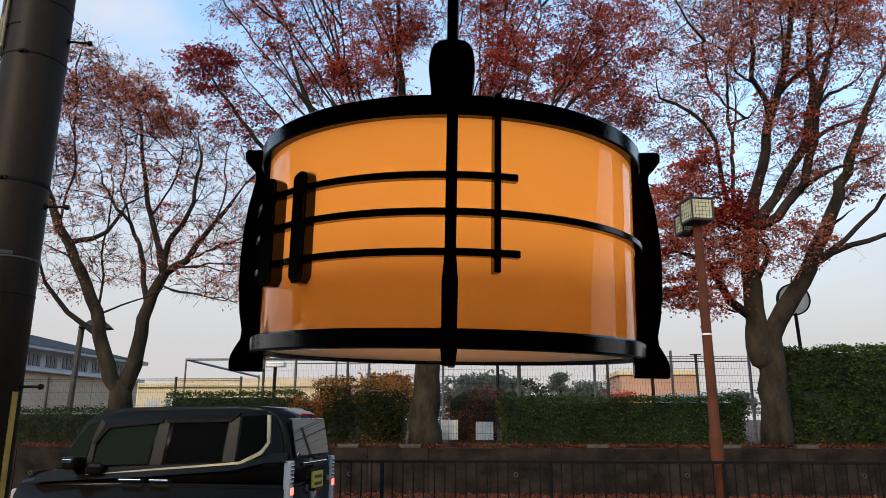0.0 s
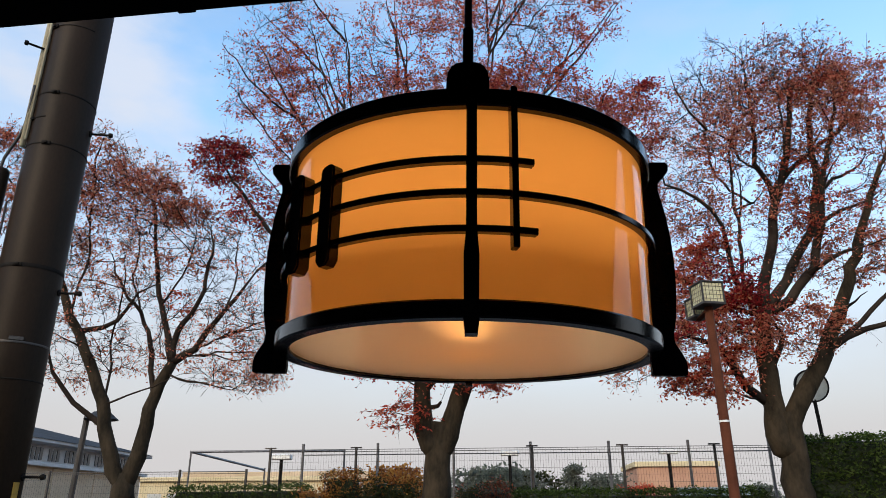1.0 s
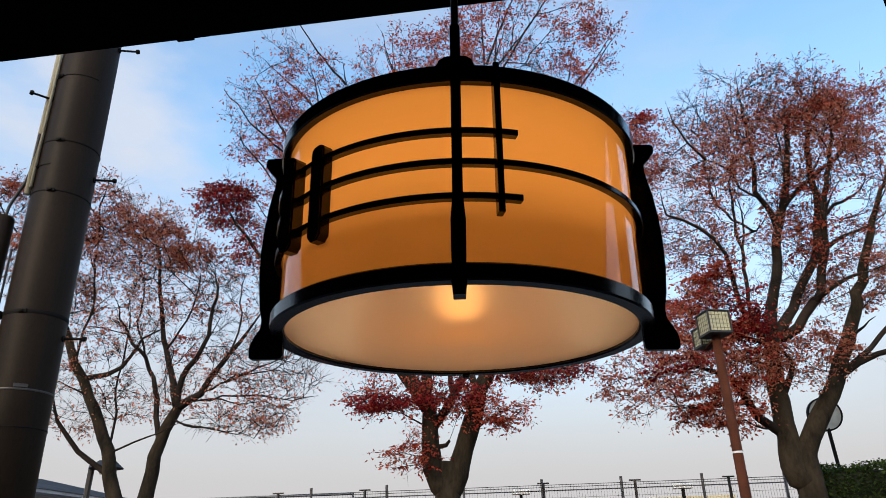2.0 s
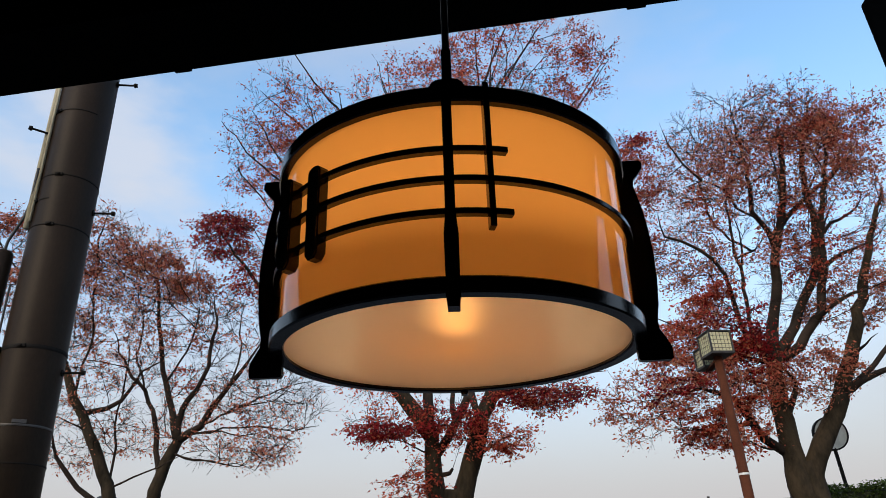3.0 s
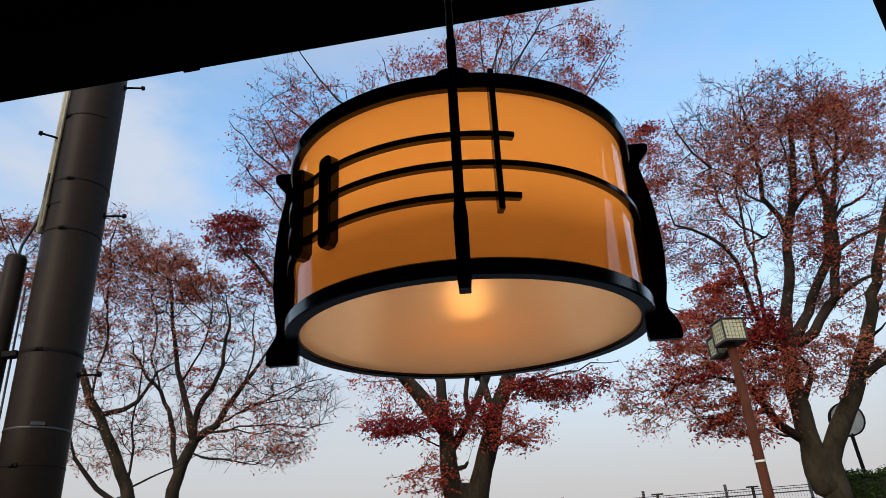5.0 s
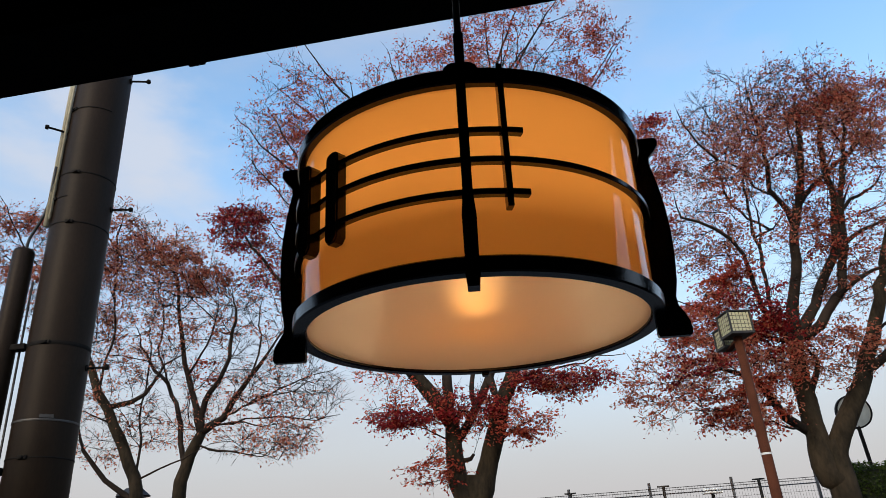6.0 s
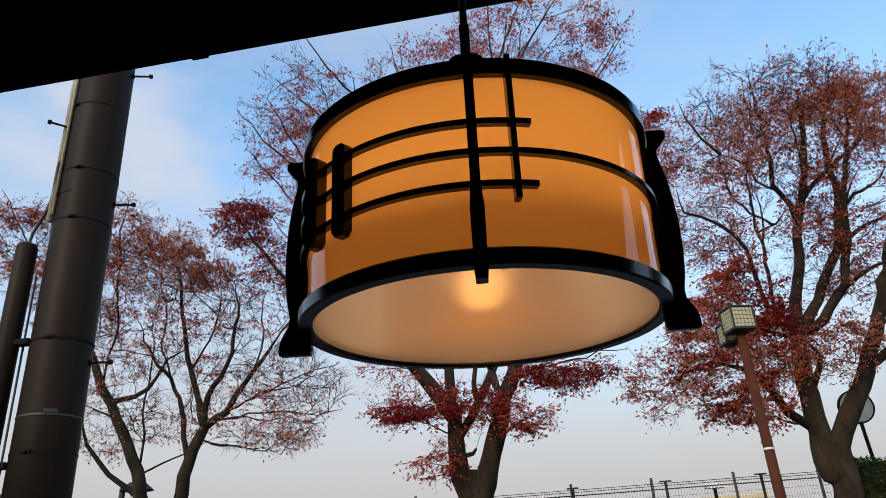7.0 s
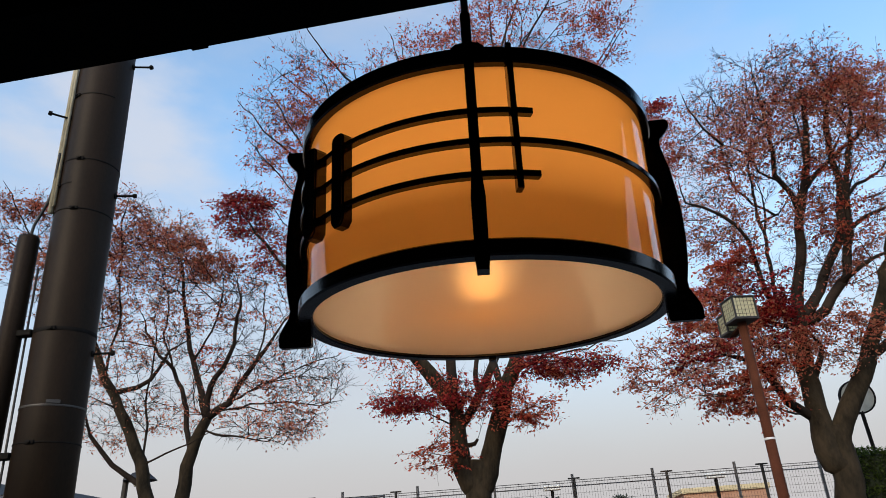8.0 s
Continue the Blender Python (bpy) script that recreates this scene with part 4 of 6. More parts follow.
middle_crown.append(((-6.58, 17.70, 10.01), (0.7, 0.8, 0.7), 0.5, 0.0))
middle_crown.append(((1.11, 18.30, 16.72), (3.3, 2.4, 1.3), 1.6, 0.5))
middle_crown.append(((-5.93, 18.30, 15.85), (1.6, 2.0, 1.5), 1.6, 0.45))
middle_crown.append(((-7.39, 18.00, 14.35), (0.8, 1.2, 1.2), 0.8, 0.3))
middle_crown.append(((-3.12, 17.60, 5.55), (0.9, 0.8, 0.35), 0.6, -0.1))
middle_crown.append(((-0.58, 17.70, 5.06), (1.0, 0.8, 0.35), 0.55, -0.1))
middle_crown.append(((0.96, 17.50, 6.08), (1.3, 0.8, 0.3), 0.9, -0.1))
middle_crown.append(((-2.38, 17.90, 4.07), (0.7, 0.6, 0.5), 0.4, -0.2))
middle_crown.append(((-3.53, 17.60, 6.62), (0.9, 0.8, 0.2), 0.3, -0.1))
middle_crown.append(((-1.53, 17.80, 5.67), (1.0, 0.8, 0.4), 0.5, 0))
middle_clumps.append(((-7.66, 17.50, 11.41), (0.9, 1.0, 0.65), 1900, "crimson_leaf"))
middle_clumps.append(((-6.58, 17.70, 9.92), (0.7, 0.8, 0.6), 700, "crimson_leaf"))
middle_clumps.append(((-5.24, 18.30, 12.29), (1.3, 1.6, 1.2), 900, "red_leaf"))
middle_clumps.append(((-2.88, 18.30, 11.49), (1.7, 1.6, 1.2), 3600, "red_leaf"))
middle_clumps.append(((1.34, 18.30, 11.53), (1.9, 1.6, 1.2), 4400, "red_leaf"))
middle_clumps.append(((3.27, 18.30, 11.99), (1.6, 1.6, 1.4), 3600, "red_leaf"))
middle_clumps.append(((-2.25, 18.30, 13.47), (2.0, 1.8, 1.0), 2800, "red_leaf"))
middle_clumps.append(((0.73, 18.30, 13.35), (2.0, 1.8, 1.0), 2800, "red_leaf"))
middle_clumps.append(((3.58, 18.30, 10.32), (1.2, 1.3, 0.7), 1500, "red_leaf"))
middle_clumps.append(((-6.32, 18.30, 13.45), (1.0, 1.2, 1.0), 500, "red_leaf"))
middle_clumps.append(((-3.20, 17.60, 5.41), (0.9, 0.8, 0.3), 1200, "crimson_leaf"))
middle_clumps.append(((-1.53, 17.70, 5.57), (1.1, 0.8, 0.4), 1000, "crimson_leaf"))
middle_clumps.append(((-0.02, 17.70, 5.01), (0.7, 0.7, 0.35), 450, "red_leaf"))
middle_clumps.append(((0.95, 17.50, 6.01), (1.2, 0.8, 0.3), 900, "crimson_leaf"))
middle_clumps.append(((-2.52, 17.90, 4.15), (0.6, 0.6, 0.4), 300, "red_leaf"))
middle_clumps.append(((-0.31, 17.70, 6.26), (0.8, 0.7, 0.4), 500, "crimson_leaf"))
middle_clumps.append(((0.28, 18.30, 17.57), (2.6, 1.6, 0.8), 700, "red_leaf"))
middle_clumps.append(((-6.22, 18.30, 15.90), (1.6, 1.6, 1.4), 700, "brown_leaf"))
middle_clumps.append(((3.20, 18.30, 16.13), (1.4, 1.4, 0.9), 500, "red_leaf"))
middle_clumps.append(((4.75, 18.30, 14.04), (0.5, 0.9, 0.7), 450, "crimson_leaf"))
middle_clumps.append(((-5.10, 17.80, 7.06), (1.5, 1.0, 0.4), 60, "brown_leaf"))
tree("zelkova_tree", (-1.6, 18.3, 1.08), middle, middle_crown, middle_clumps, 1900, "red_leaf", "tall zelkova with dense red autumn leaves behind the lantern", 23, 0.5, flare=1.12, fan=(64, 7.5, 4.4))

west, west_crown, west_clumps = [], [], []
limb(west, 0.33, 0.28, (-9.83, 18.60, 1.88), (-9.91, 18.60, 2.40), (-9.90, 18.60, 2.77))
limb(west, 0.22, 0.05, (-9.94, 18.60, 2.54), (-10.33, 18.54, 3.18), (-10.59, 18.48, 3.98), (-10.73, 18.43, 4.64), (-11.10, 18.36, 5.41), (-11.41, 18.31, 6.06), (-11.68, 18.27, 6.57), (-11.99, 18.23, 7.06), (-12.22, 18.19, 7.55), (-12.54, 18.14, 8.21), (-12.92, 18.07, 9.05), (-13.19, 18.00, 10.07))
limb(west, 0.23, 0.16, (-9.84, 18.60, 2.52), (-9.61, 18.62, 3.22), (-9.50, 18.65, 4.04), (-9.42, 18.67, 4.84), (-9.22, 18.69, 5.42), (-9.05, 18.70, 5.79))
limb(west, 0.1, 0.03, (-10.71, 18.47, 4.06), (-11.10, 18.31, 4.34), (-11.40, 18.17, 4.63), (-11.71, 18.02, 4.98), (-11.95, 17.87, 5.38), (-12.10, 17.65, 6.03), (-12.33, 17.47, 6.54))
limb(west, 0.09, 0.02, (-11.62, 18.27, 6.61), (-11.09, 18.43, 6.75), (-10.73, 18.55, 6.96), (-10.58, 18.66, 7.34), (-10.37, 18.79, 7.80), (-10.00, 18.93, 8.16), (-9.77, 19.07, 8.64))
limb(west, 0.06, 0.02, (-10.70, 18.43, 4.71), (-10.74, 18.55, 5.46), (-10.93, 18.69, 6.34), (-10.97, 18.83, 7.21), (-10.98, 18.99, 8.29), (-11.25, 19.13, 9.23))
limb(west, 0.05, 0.015, (-10.65, 18.43, 4.58), (-9.94, 18.23, 4.78), (-9.10, 17.99, 4.96), (-8.27, 17.73, 5.23))
limb(west, 0.1, 0.03, (-9.46, 18.67, 4.94), (-9.68, 18.81, 5.53), (-9.77, 18.93, 6.08), (-10.07, 19.07, 6.75), (-10.47, 19.21, 7.38), (-11.02, 19.35, 7.88), (-11.45, 19.48, 8.50), (-11.93, 19.67, 9.45))
limb(west, 0.12, 0.03, (-9.08, 18.70, 5.76), (-9.40, 18.80, 6.67), (-9.69, 18.89, 7.51), (-9.90, 18.97, 8.26), (-10.13, 19.04, 8.99), (-10.33, 19.12, 9.84), (-10.51, 19.20, 10.70), (-10.80, 19.30, 11.70))
limb(west, 0.11, 0.03, (-9.06, 18.70, 5.82), (-8.91, 18.59, 6.58), (-8.59, 18.50, 7.08), (-8.28, 18.39, 7.70), (-8.14, 18.28, 8.47), (-8.06, 18.19, 9.06), (-8.17, 18.10, 9.71))
limb(west, 0.13, 0.03, (-9.03, 18.70, 5.76), (-8.35, 18.52, 6.08), (-8.00, 18.37, 6.54), (-7.49, 18.16, 7.11), (-6.98, 17.96, 7.70), (-6.54, 17.81, 8.05), (-6.15, 17.70, 8.25))
limb(west, 0.05, 0.015, (-8.28, 18.49, 6.12), (-7.39, 18.02, 6.29), (-6.43, 17.53, 6.33), (-5.61, 17.09, 6.26))
limb(west, 0.05, 0.015, (-9.11, 18.69, 5.42), (-8.36, 18.32, 5.18), (-7.54, 17.90, 4.94), (-6.77, 17.49, 4.82))
limb(west, 0.04, 0.012, (-8.76, 18.64, 5.87), (-7.97, 18.38, 5.90), (-7.05, 18.08, 5.67), (-6.34, 17.84, 5.64))
limb(west, 0.045, 0.012, (-8.37, 18.51, 5.89), (-7.60, 18.27, 5.89), (-6.52, 17.92, 5.82), (-5.49, 17.58, 5.57), (-4.74, 17.31, 5.59))
limb(west, 0.045, 0.012, (-7.55, 18.10, 6.25), (-6.50, 17.79, 6.54), (-5.56, 17.52, 6.72), (-4.81, 17.30, 6.75))
limb(west, 0.035, 0.012, (-8.74, 18.50, 5.24), (-8.03, 18.27, 5.11), (-7.11, 17.96, 4.88), (-6.41, 17.70, 4.67))
limb(west, 0.05, 0.015, (-7.49, 18.16, 7.09), (-7.36, 18.45, 8.04), (-7.55, 18.70, 8.98), (-7.52, 18.96, 9.97))
limb(west, 0.06, 0.02, (-11.99, 18.23, 7.03), (-11.97, 18.38, 8.11), (-11.90, 18.50, 9.01), (-12.25, 18.66, 10.33), (-12.35, 18.83, 11.70))
limb(west, 0.06, 0.02, (-9.69, 18.89, 7.51), (-9.06, 18.54, 8.27), (-8.67, 18.28, 8.85), (-8.53, 17.99, 9.59))
limb(west, 0.05, 0.02, (-10.47, 19.21, 7.38), (-11.00, 19.46, 8.62), (-11.07, 19.68, 9.80), (-11.63, 19.93, 11.25), (-11.75, 20.11, 12.33))
limb(west, 0.06, 0.02, (-12.32, 18.16, 7.87), (-13.43, 18.27, 9.41), (-14.74, 18.39, 11.28), (-15.89, 18.48, 12.87), (-16.85, 18.56, 14.31))
limb(west, 0.05, 0.02, (-11.41, 18.31, 6.06), (-11.79, 17.92, 6.33), (-12.00, 17.72, 6.44), (-12.16, 17.51, 6.24))
west_crown.append(((-10.71, 18.60, 10.80), (1.8, 2.0, 1.0), 2.2, 0.2))
west_crown.append(((-12.07, 18.60, 11.95), (1.0, 1.8, 1.0), 1.2, 0.2))
west_crown.append(((-9.39, 18.60, 9.69), (1.6, 1.8, 1.2), 1.8, 0.15))
west_crown.append(((-7.47, 18.20, 8.63), (1.2, 1.5, 1.2), 1.2, 0.2))
west_crown.append(((-11.52, 18.60, 8.87), (1.8, 1.9, 1.6), 1.8, 0.1))
west_crown.append(((-13.42, 18.60, 10.16), (1.8, 1.9, 1.8), 1.6, 0.1))
west_crown.append(((-6.35, 17.70, 6.50), (1.5, 1.3, 0.8), 1.3, -0.15))
west_crown.append(((-6.88, 17.70, 5.28), (1.4, 1.2, 0.5), 0.8, -0.3))
west_crown.append(((-9.33, 18.60, 7.28), (1.8, 1.6, 1.1), 1.4, 0.1))
west_crown.append(((-11.79, 18.20, 6.24), (1.2, 1.2, 1.2), 0.9, 0))
west_crown.append(((-10.02, 18.60, 5.98), (1.2, 1.2, 0.6), 0.5, 0))
west_crown.append(((-15.70, 18.60, 12.28), (1.3, 1.5, 1.3), 1.5, 0.1))
west_crown.append(((-5.74, 17.40, 6.26), (1.1, 1.0, 0.8), 1.3, -0.15))
west_crown.append(((-6.69, 17.60, 5.22), (1.2, 1.0, 0.45), 0.8, -0.3))
west_clumps.append(((-16.12, 18.60, 13.37), (0.8, 1.2, 0.5), 600, "brown_leaf"))
west_clumps.append(((-15.01, 18.60, 13.33), (0.7, 1.2, 0.5), 500, "brown_leaf"))
west_clumps.append(((-16.03, 18.60, 11.52), (0.8, 1.2, 0.5), 500, "brown_leaf"))
west_clumps.append(((-11.70, 18.60, 11.85), (0.8, 1.2, 0.5), 750, "brown_leaf"))
west_clumps.append(((-10.71, 18.60, 11.63), (0.9, 1.2, 0.5), 950, "brown_leaf"))
west_clumps.append(((-10.11, 18.60, 10.88), (1.1, 1.2, 0.5), 1200, "brown_leaf"))
west_clumps.append(((-9.11, 18.60, 10.31), (0.9, 1.1, 0.4), 950, "brown_leaf"))
west_clumps.append(((-12.11, 18.60, 10.85), (0.8, 1.1, 0.5), 600, "brown_leaf"))
west_clumps.append(((-12.57, 18.60, 9.69), (0.8, 1.1, 0.5), 600, "brown_leaf"))
west_clumps.append(((-12.54, 18.60, 12.91), (0.8, 1.1, 0.6), 500, "brown_leaf"))
west_clumps.append(((-9.21, 18.60, 8.64), (0.9, 1.0, 0.3), 350, "brown_leaf"))
west_clumps.append(((-9.36, 18.60, 7.54), (0.6, 0.9, 0.3), 220, "red_leaf"))
west_clumps.append(((-6.73, 17.80, 8.14), (0.7, 0.9, 0.3), 150, "brown_leaf"))
west_clumps.append(((-13.85, 18.60, 10.71), (1.2, 1.2, 1.0), 800, "brown_leaf"))
west_clumps.append(((-10.98, 18.60, 6.48), (0.6, 0.8, 0.3), 90, "brown_leaf"))
tree("zelkova_tree", (-9.9, 18.6, 1.08), west, west_crown, west_clumps, 1500, "brown_leaf", "twin-trunked zelkova with sparse rusty brown leaves", 37, 0.19, flare=1.08, fan=(6, 6.0, 2.0))


def bush(name, boxes, leaf, n, label, category="hedge", kind="", size=0.07, rough=0.10):
    """A clipped or loose hedge: a core painted near black as its inner shade, leaves over its faces. boxes: (x0, x1,
    y0, y1, z0, z1).
    """
    x, y = (boxes[0][0] + boxes[0][1]) / 2, (boxes[0][2] + boxes[0][3]) / 2
    o = np.array([x, y, 1.08])
    thing = base(name, pose(*o), label, category, kind=kind)
    bm, pts = bmesh.new(), []
    areas = np.array([(b[1] - b[0]) * (b[5] - b[4]) for b in boxes])
    for b, a in zip(boxes, areas / areas.sum()):
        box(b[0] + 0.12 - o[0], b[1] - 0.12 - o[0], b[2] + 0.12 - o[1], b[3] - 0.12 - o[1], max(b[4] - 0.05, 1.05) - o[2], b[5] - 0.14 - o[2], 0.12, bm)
        k = int(n * a)
        u = rng.uniform(size=(k, 3))
        face = rng.choice(4, k, p=[0.62, 0.24, 0.07, 0.07])
        p = np.column_stack([b[0] + u[:, 0] * (b[1] - b[0]), b[2] + u[:, 1] * (b[3] - b[2]), b[4] + u[:, 2] * (b[5] - b[4])])
        p[face == 0, 1] = b[2]
        p[face == 1, 2] = b[5]
        p[face == 2, 0] = b[0]
        p[face == 3, 0] = b[1]
        lump = np.array([noise.noise(Vector(q) * 1.3) + 0.6 * noise.noise(Vector(q) * 4.0) for q in p])
        out_dir = np.zeros((k, 3))
        out_dir[face == 0, 1], out_dir[face == 1, 2], out_dir[face == 2, 0], out_dir[face == 3, 0] = -1, 1, -1, 1
        pts.append(p + out_dir * (lump[:, None] * rough - 0.03) + rng.normal(size=(k, 3)) * 0.04)
    part("shade_core", bm, M["hedge_core"], thing)
    pts = np.vstack(pts) - o
    mats = leaf if isinstance(leaf, (list, tuple)) else [leaf]
    pick = np.array([noise.noise(Vector(q) * 0.8) for q in pts]) + rng.normal(size=len(pts)) * 0.15
    order = np.digitize(pick, np.linspace(-0.15, 0.15, len(mats) + 1)[1:-1]) if len(mats) > 1 else np.zeros(len(pts), int)
    for i, lm in enumerate(mats):
        part("foliage", quads_mesh("foliage", leaf_quads(pts[order == i], size, 0.1, rng)), M[lm], thing)
    return thing


bush("hedge", [(0.35, 6.6, 19.0, 20.0, 1.08, 2.33)], "green_leaf", 15000, "clipped dark green hedge along the bank")
bush("hedge", [(7.6, 14.5, 18.8, 20.2, 1.08, 3.6)], "green_leaf", 20000, "tall dark green hedge beside the zelkova", size=0.10, rough=0.2)
bush("hedge", [(-9.0, -5.2, 19.3, 20.3, 1.08, 2.5)], "green_leaf", 8000, "clipped green hedge behind the parked car")
bush("hedge", [(-16.0, -10.6, 19.3, 20.3, 1.08, 2.05)], "olive_leaf", 8000, "low dark hedge in front of the hall")
bush("autumn_bush", [(-5.3, -2.3, 18.9, 20.0, 1.08, 2.35), (-4.7, -3.7, 18.8, 19.8, 1.4, 2.8), (-3.4, -2.2, 18.9, 19.8, 1.3, 2.65)], ["olive_leaf", "olive_leaf", "orange_leaf"], 14000, "rounded bush turning orange at its top", "bush", rough=0.25)
bush("autumn_bush", [(-1.35, 0.35, 22.2, 23.0, 1.08, 2.5)], ["litter", "brown_leaf", "olive_leaf"], 5000, "thin rusty red shrub behind the bank", "bush", rough=0.35)

# ---- retaining wall, litter, railing ----
wall = base("retaining_wall", pose(0, 17.7, 0), "stained dark concrete retaining wall with weep holes", "wall", kind="structure")
for i in range(-10, 12):
    part("panel", box(i * 1.5 + 0.006, i * 1.5 + 1.494, 0, 0.2, 0, 1.08 + 0.012 * math.sin(i * 2.1), 0.01), M["concrete"], wall)
part("joint", box(-15, 18, 0.03, 0.2, 0, 1.05), M["concrete"], wall)
for i in range(-2, 4):
    hx = -3.45 + i * 4.05 + 0.02
    part("weep_pipe", mesh_from("weep_pipe", *lathe([(0.035, 0), (0.055, 0), (0.055, 0.12), (0.035, 0.12)], 14)), M["slab"], wall, "", pose(hx, 0.06, 0.47, 90, 0, 0))
for sx in (-3.5, -1.95, 2.6, 5.75, 7.55):
    tagged(part("kerb_stone", box(sx - 0.26, sx + 0.26, 17.72, 17.98, 1.085, 1.17, 0.012), M["slab"]), "weathered concrete slab lying on the wall top", "slab", "slabs on the wall")
n = 26000
p = np.column_stack([rng.uniform(-16, 17, n), rng.choice([0, 1], n, p=[0.6, 0.4]), np.zeros(n)])
low = p[:, 1] == 0
p[low, 1] = 17.6 - np.abs(rng.normal(size=low.sum())) * 1.0
p[low, 2] = 0.03
p[~low, 1] = 17.75 + np.abs(rng.normal(size=(~low).sum())) * 0.5
p[~low, 2] = 1.12 + np.abs(rng.normal(size=(~low).sum())) * 0.02
lv = leaf_quads(p, 0.08, 0.0, rng)
tagged(part("leaf_litter", quads_mesh("leaf_litter", lv), M["litter"]), "fallen red leaves along the wall and bank", "leaves", kind="stuff")
gx = rng.uniform(-15, 16, 5000)
gy = 17.95 + np.abs(rng.normal(size=5000)) * 0.6
ga = np.column_stack([gx, gy, np.full(5000, 1.08)])
tagged(part("grass", sticks_mesh("grass", ga, ga + rng.normal(size=(5000, 3)) * 0.05 + np.array([0, 0, 0.16]), np.full(5000, 0.006), np.full(5000, 0.001)), M["olive_leaf"]), "short dry grass on the bank", "grass", kind="stuff")

rail = base("railing", pose(0, 10.7, 0), "black iron railing with upright pickets", "railing")
part("top_rail", box(-4.2, 9, -0.025, 0.025, 1.13, 1.175, 0.006), M["iron"], rail)
part("bottom_rail", box(-4.2, 9, -0.018, 0.018, 0.12, 0.16, 0.005), M["iron"], rail)
picket = mesh_from("picket", *tube([(0, 0, 0.14), (0, 0, 1.15)], 0.011, 6))
picket.materials.append(M["iron"])
rail_post = mesh_from("rail_post", *tube([(0, 0, 0), (0, 0, 1.16)], 0.03, 8))
rail_post.materials.append(M["iron"])
k = 0
x = -4.1
while x < 9:
    part("rail_post" if k % 16 == 0 else "picket", rail_post if k % 16 == 0 else picket, None, rail, "", pose(x, 0, 0))
    x += 0.156
    k += 1

# ---- fences ----


def mesh_fence(name, x0, x1, y, top, bay, post_mat, label, wires=True, cap=True, y1=None):
    """A wire-mesh fence from x0 to x1, one panel a bay."""
    n = round((x1 - x0) / bay)
    fence = base(name, pose(x0, y, 1.08), label, "fence")
    h = top - 1.08
    slope = 0 if y1 is None else (y1 - y) / (x1 - x0)
    fp = mesh_from("fence_post", *tube([(0, 0, 0), (0, 0, h)], 0.04, 8))
    fp.materials.append(post_mat)
    fc = box(-0.16, 0.16, -0.02, 0.02, h - 0.03, h + 0.01, 0.004)
    cm = bpy.data.meshes.new("post_cap")
    fc.to_mesh(cm)
    fc.free()
    cm.materials.append(post_mat)
    for i in range(n + 1):
        q = part("fence_post", fp, None, fence, "", pose(i * bay, i * bay * slope, 0))
        if cap:
            part("post_cap", cm, None, q)
    for i in range(n):
        segs = []
        for zz in np.arange(0.1, h, 0.2):
            segs.append(((i * bay, i * bay * slope, zz), ((i + 1) * bay, (i + 1) * bay * slope, zz)))
        rows = bars(segs, 0.0035)
        ups = bars([((i * bay + u, (i * bay + u) * slope, 0.05), (i * bay + u, (i * bay + u) * slope, h - 0.05)) for u in np.arange(0.075, bay, 0.075)], 0.0028)
        tops = bars([((i * bay, i * bay * slope, h - 0.06), ((i + 1) * bay, (i + 1) * bay * slope, h - 0.06)), ((i * bay, i * bay * slope, h - 0.12), ((i + 1) * bay, (i + 1) * bay * slope, h - 0.12))], 0.008)
        part("fence_panel", mesh_from("fence_panel", *join([rows, ups, tops])), M["fence"], fence)["kind"] = "stuff"


mesh_fence("mesh_fence", -6.65, 13.45, 20.6, 3.58, 2.513, M["fence"], "tall dark brown wire-mesh fence on the bank")
mesh_fence("mesh_fence", -24.0, -7.6, 21.4, 3.05, 2.05, M["fence"], "lower wire-mesh fence toward the hall", cap=False)
back = base("back_fence", pose(0, 23.2, 1.08), "row of grey steel posts behind the mesh fence", "fence")
for i in range(9):
    part("fence_post", mesh_from("fence_post", *tube([(0, 0, 0), (0, 0, 2.85)], 0.045, 8)), M["galv"], back, "", pose(-6.4 + i * 2.452, 0, 0))
part("top_rail", mesh_from("top_rail", *bars([((-6.4, 0, 2.5), (13.2, 0, 2.5))], 0.018)), M["galv"], back)
cage = base("backstop", pose(-13.1, 30.0, 1.1), "tall thin-pipe backstop frame on the sports ground", "fence")
for seg in (((0, 0, 0), (0, 0, 3.25)), ((6.6, 0, 0), (6.6, 0, 3.25)), ((0, 0, 3.2), (6.6, 0, 3.2)), ((0, 0, 3.2), (1.3, 6, 2.8)), ((1.3, 6, 0), (1.3, 6, 2.9)), ((4.4, 6, 0), (4.4, 6, 2.6)), ((6.0, 6, 0), (6.0, 6, 2.2))):
    part("pipe", mesh_from("pipe", *bars([seg], 0.05)), M["galv"], cage)

# ---- street lamp ----
SL = base("street_lamp", pose(3.40, 11.0, 0), "red-brown street lamp with square yellowed lantern heads", "street lamp")
part("pole", mesh_from("pole", *tube([(0, 0, 0), (0, 0, 1.6), (0, 0, 1.62), (0, 0, 4.85)], [0.095, 0.095, 0.078, 0.070], 12), smooth=True), M["rust"], SL)
part("band", mesh_from("band", *lathe([(0.06, 3.03), (0.080, 3.03), (0.080, 3.06), (0.06, 3.06)], 16)), M["white"], SL, "thin white band")


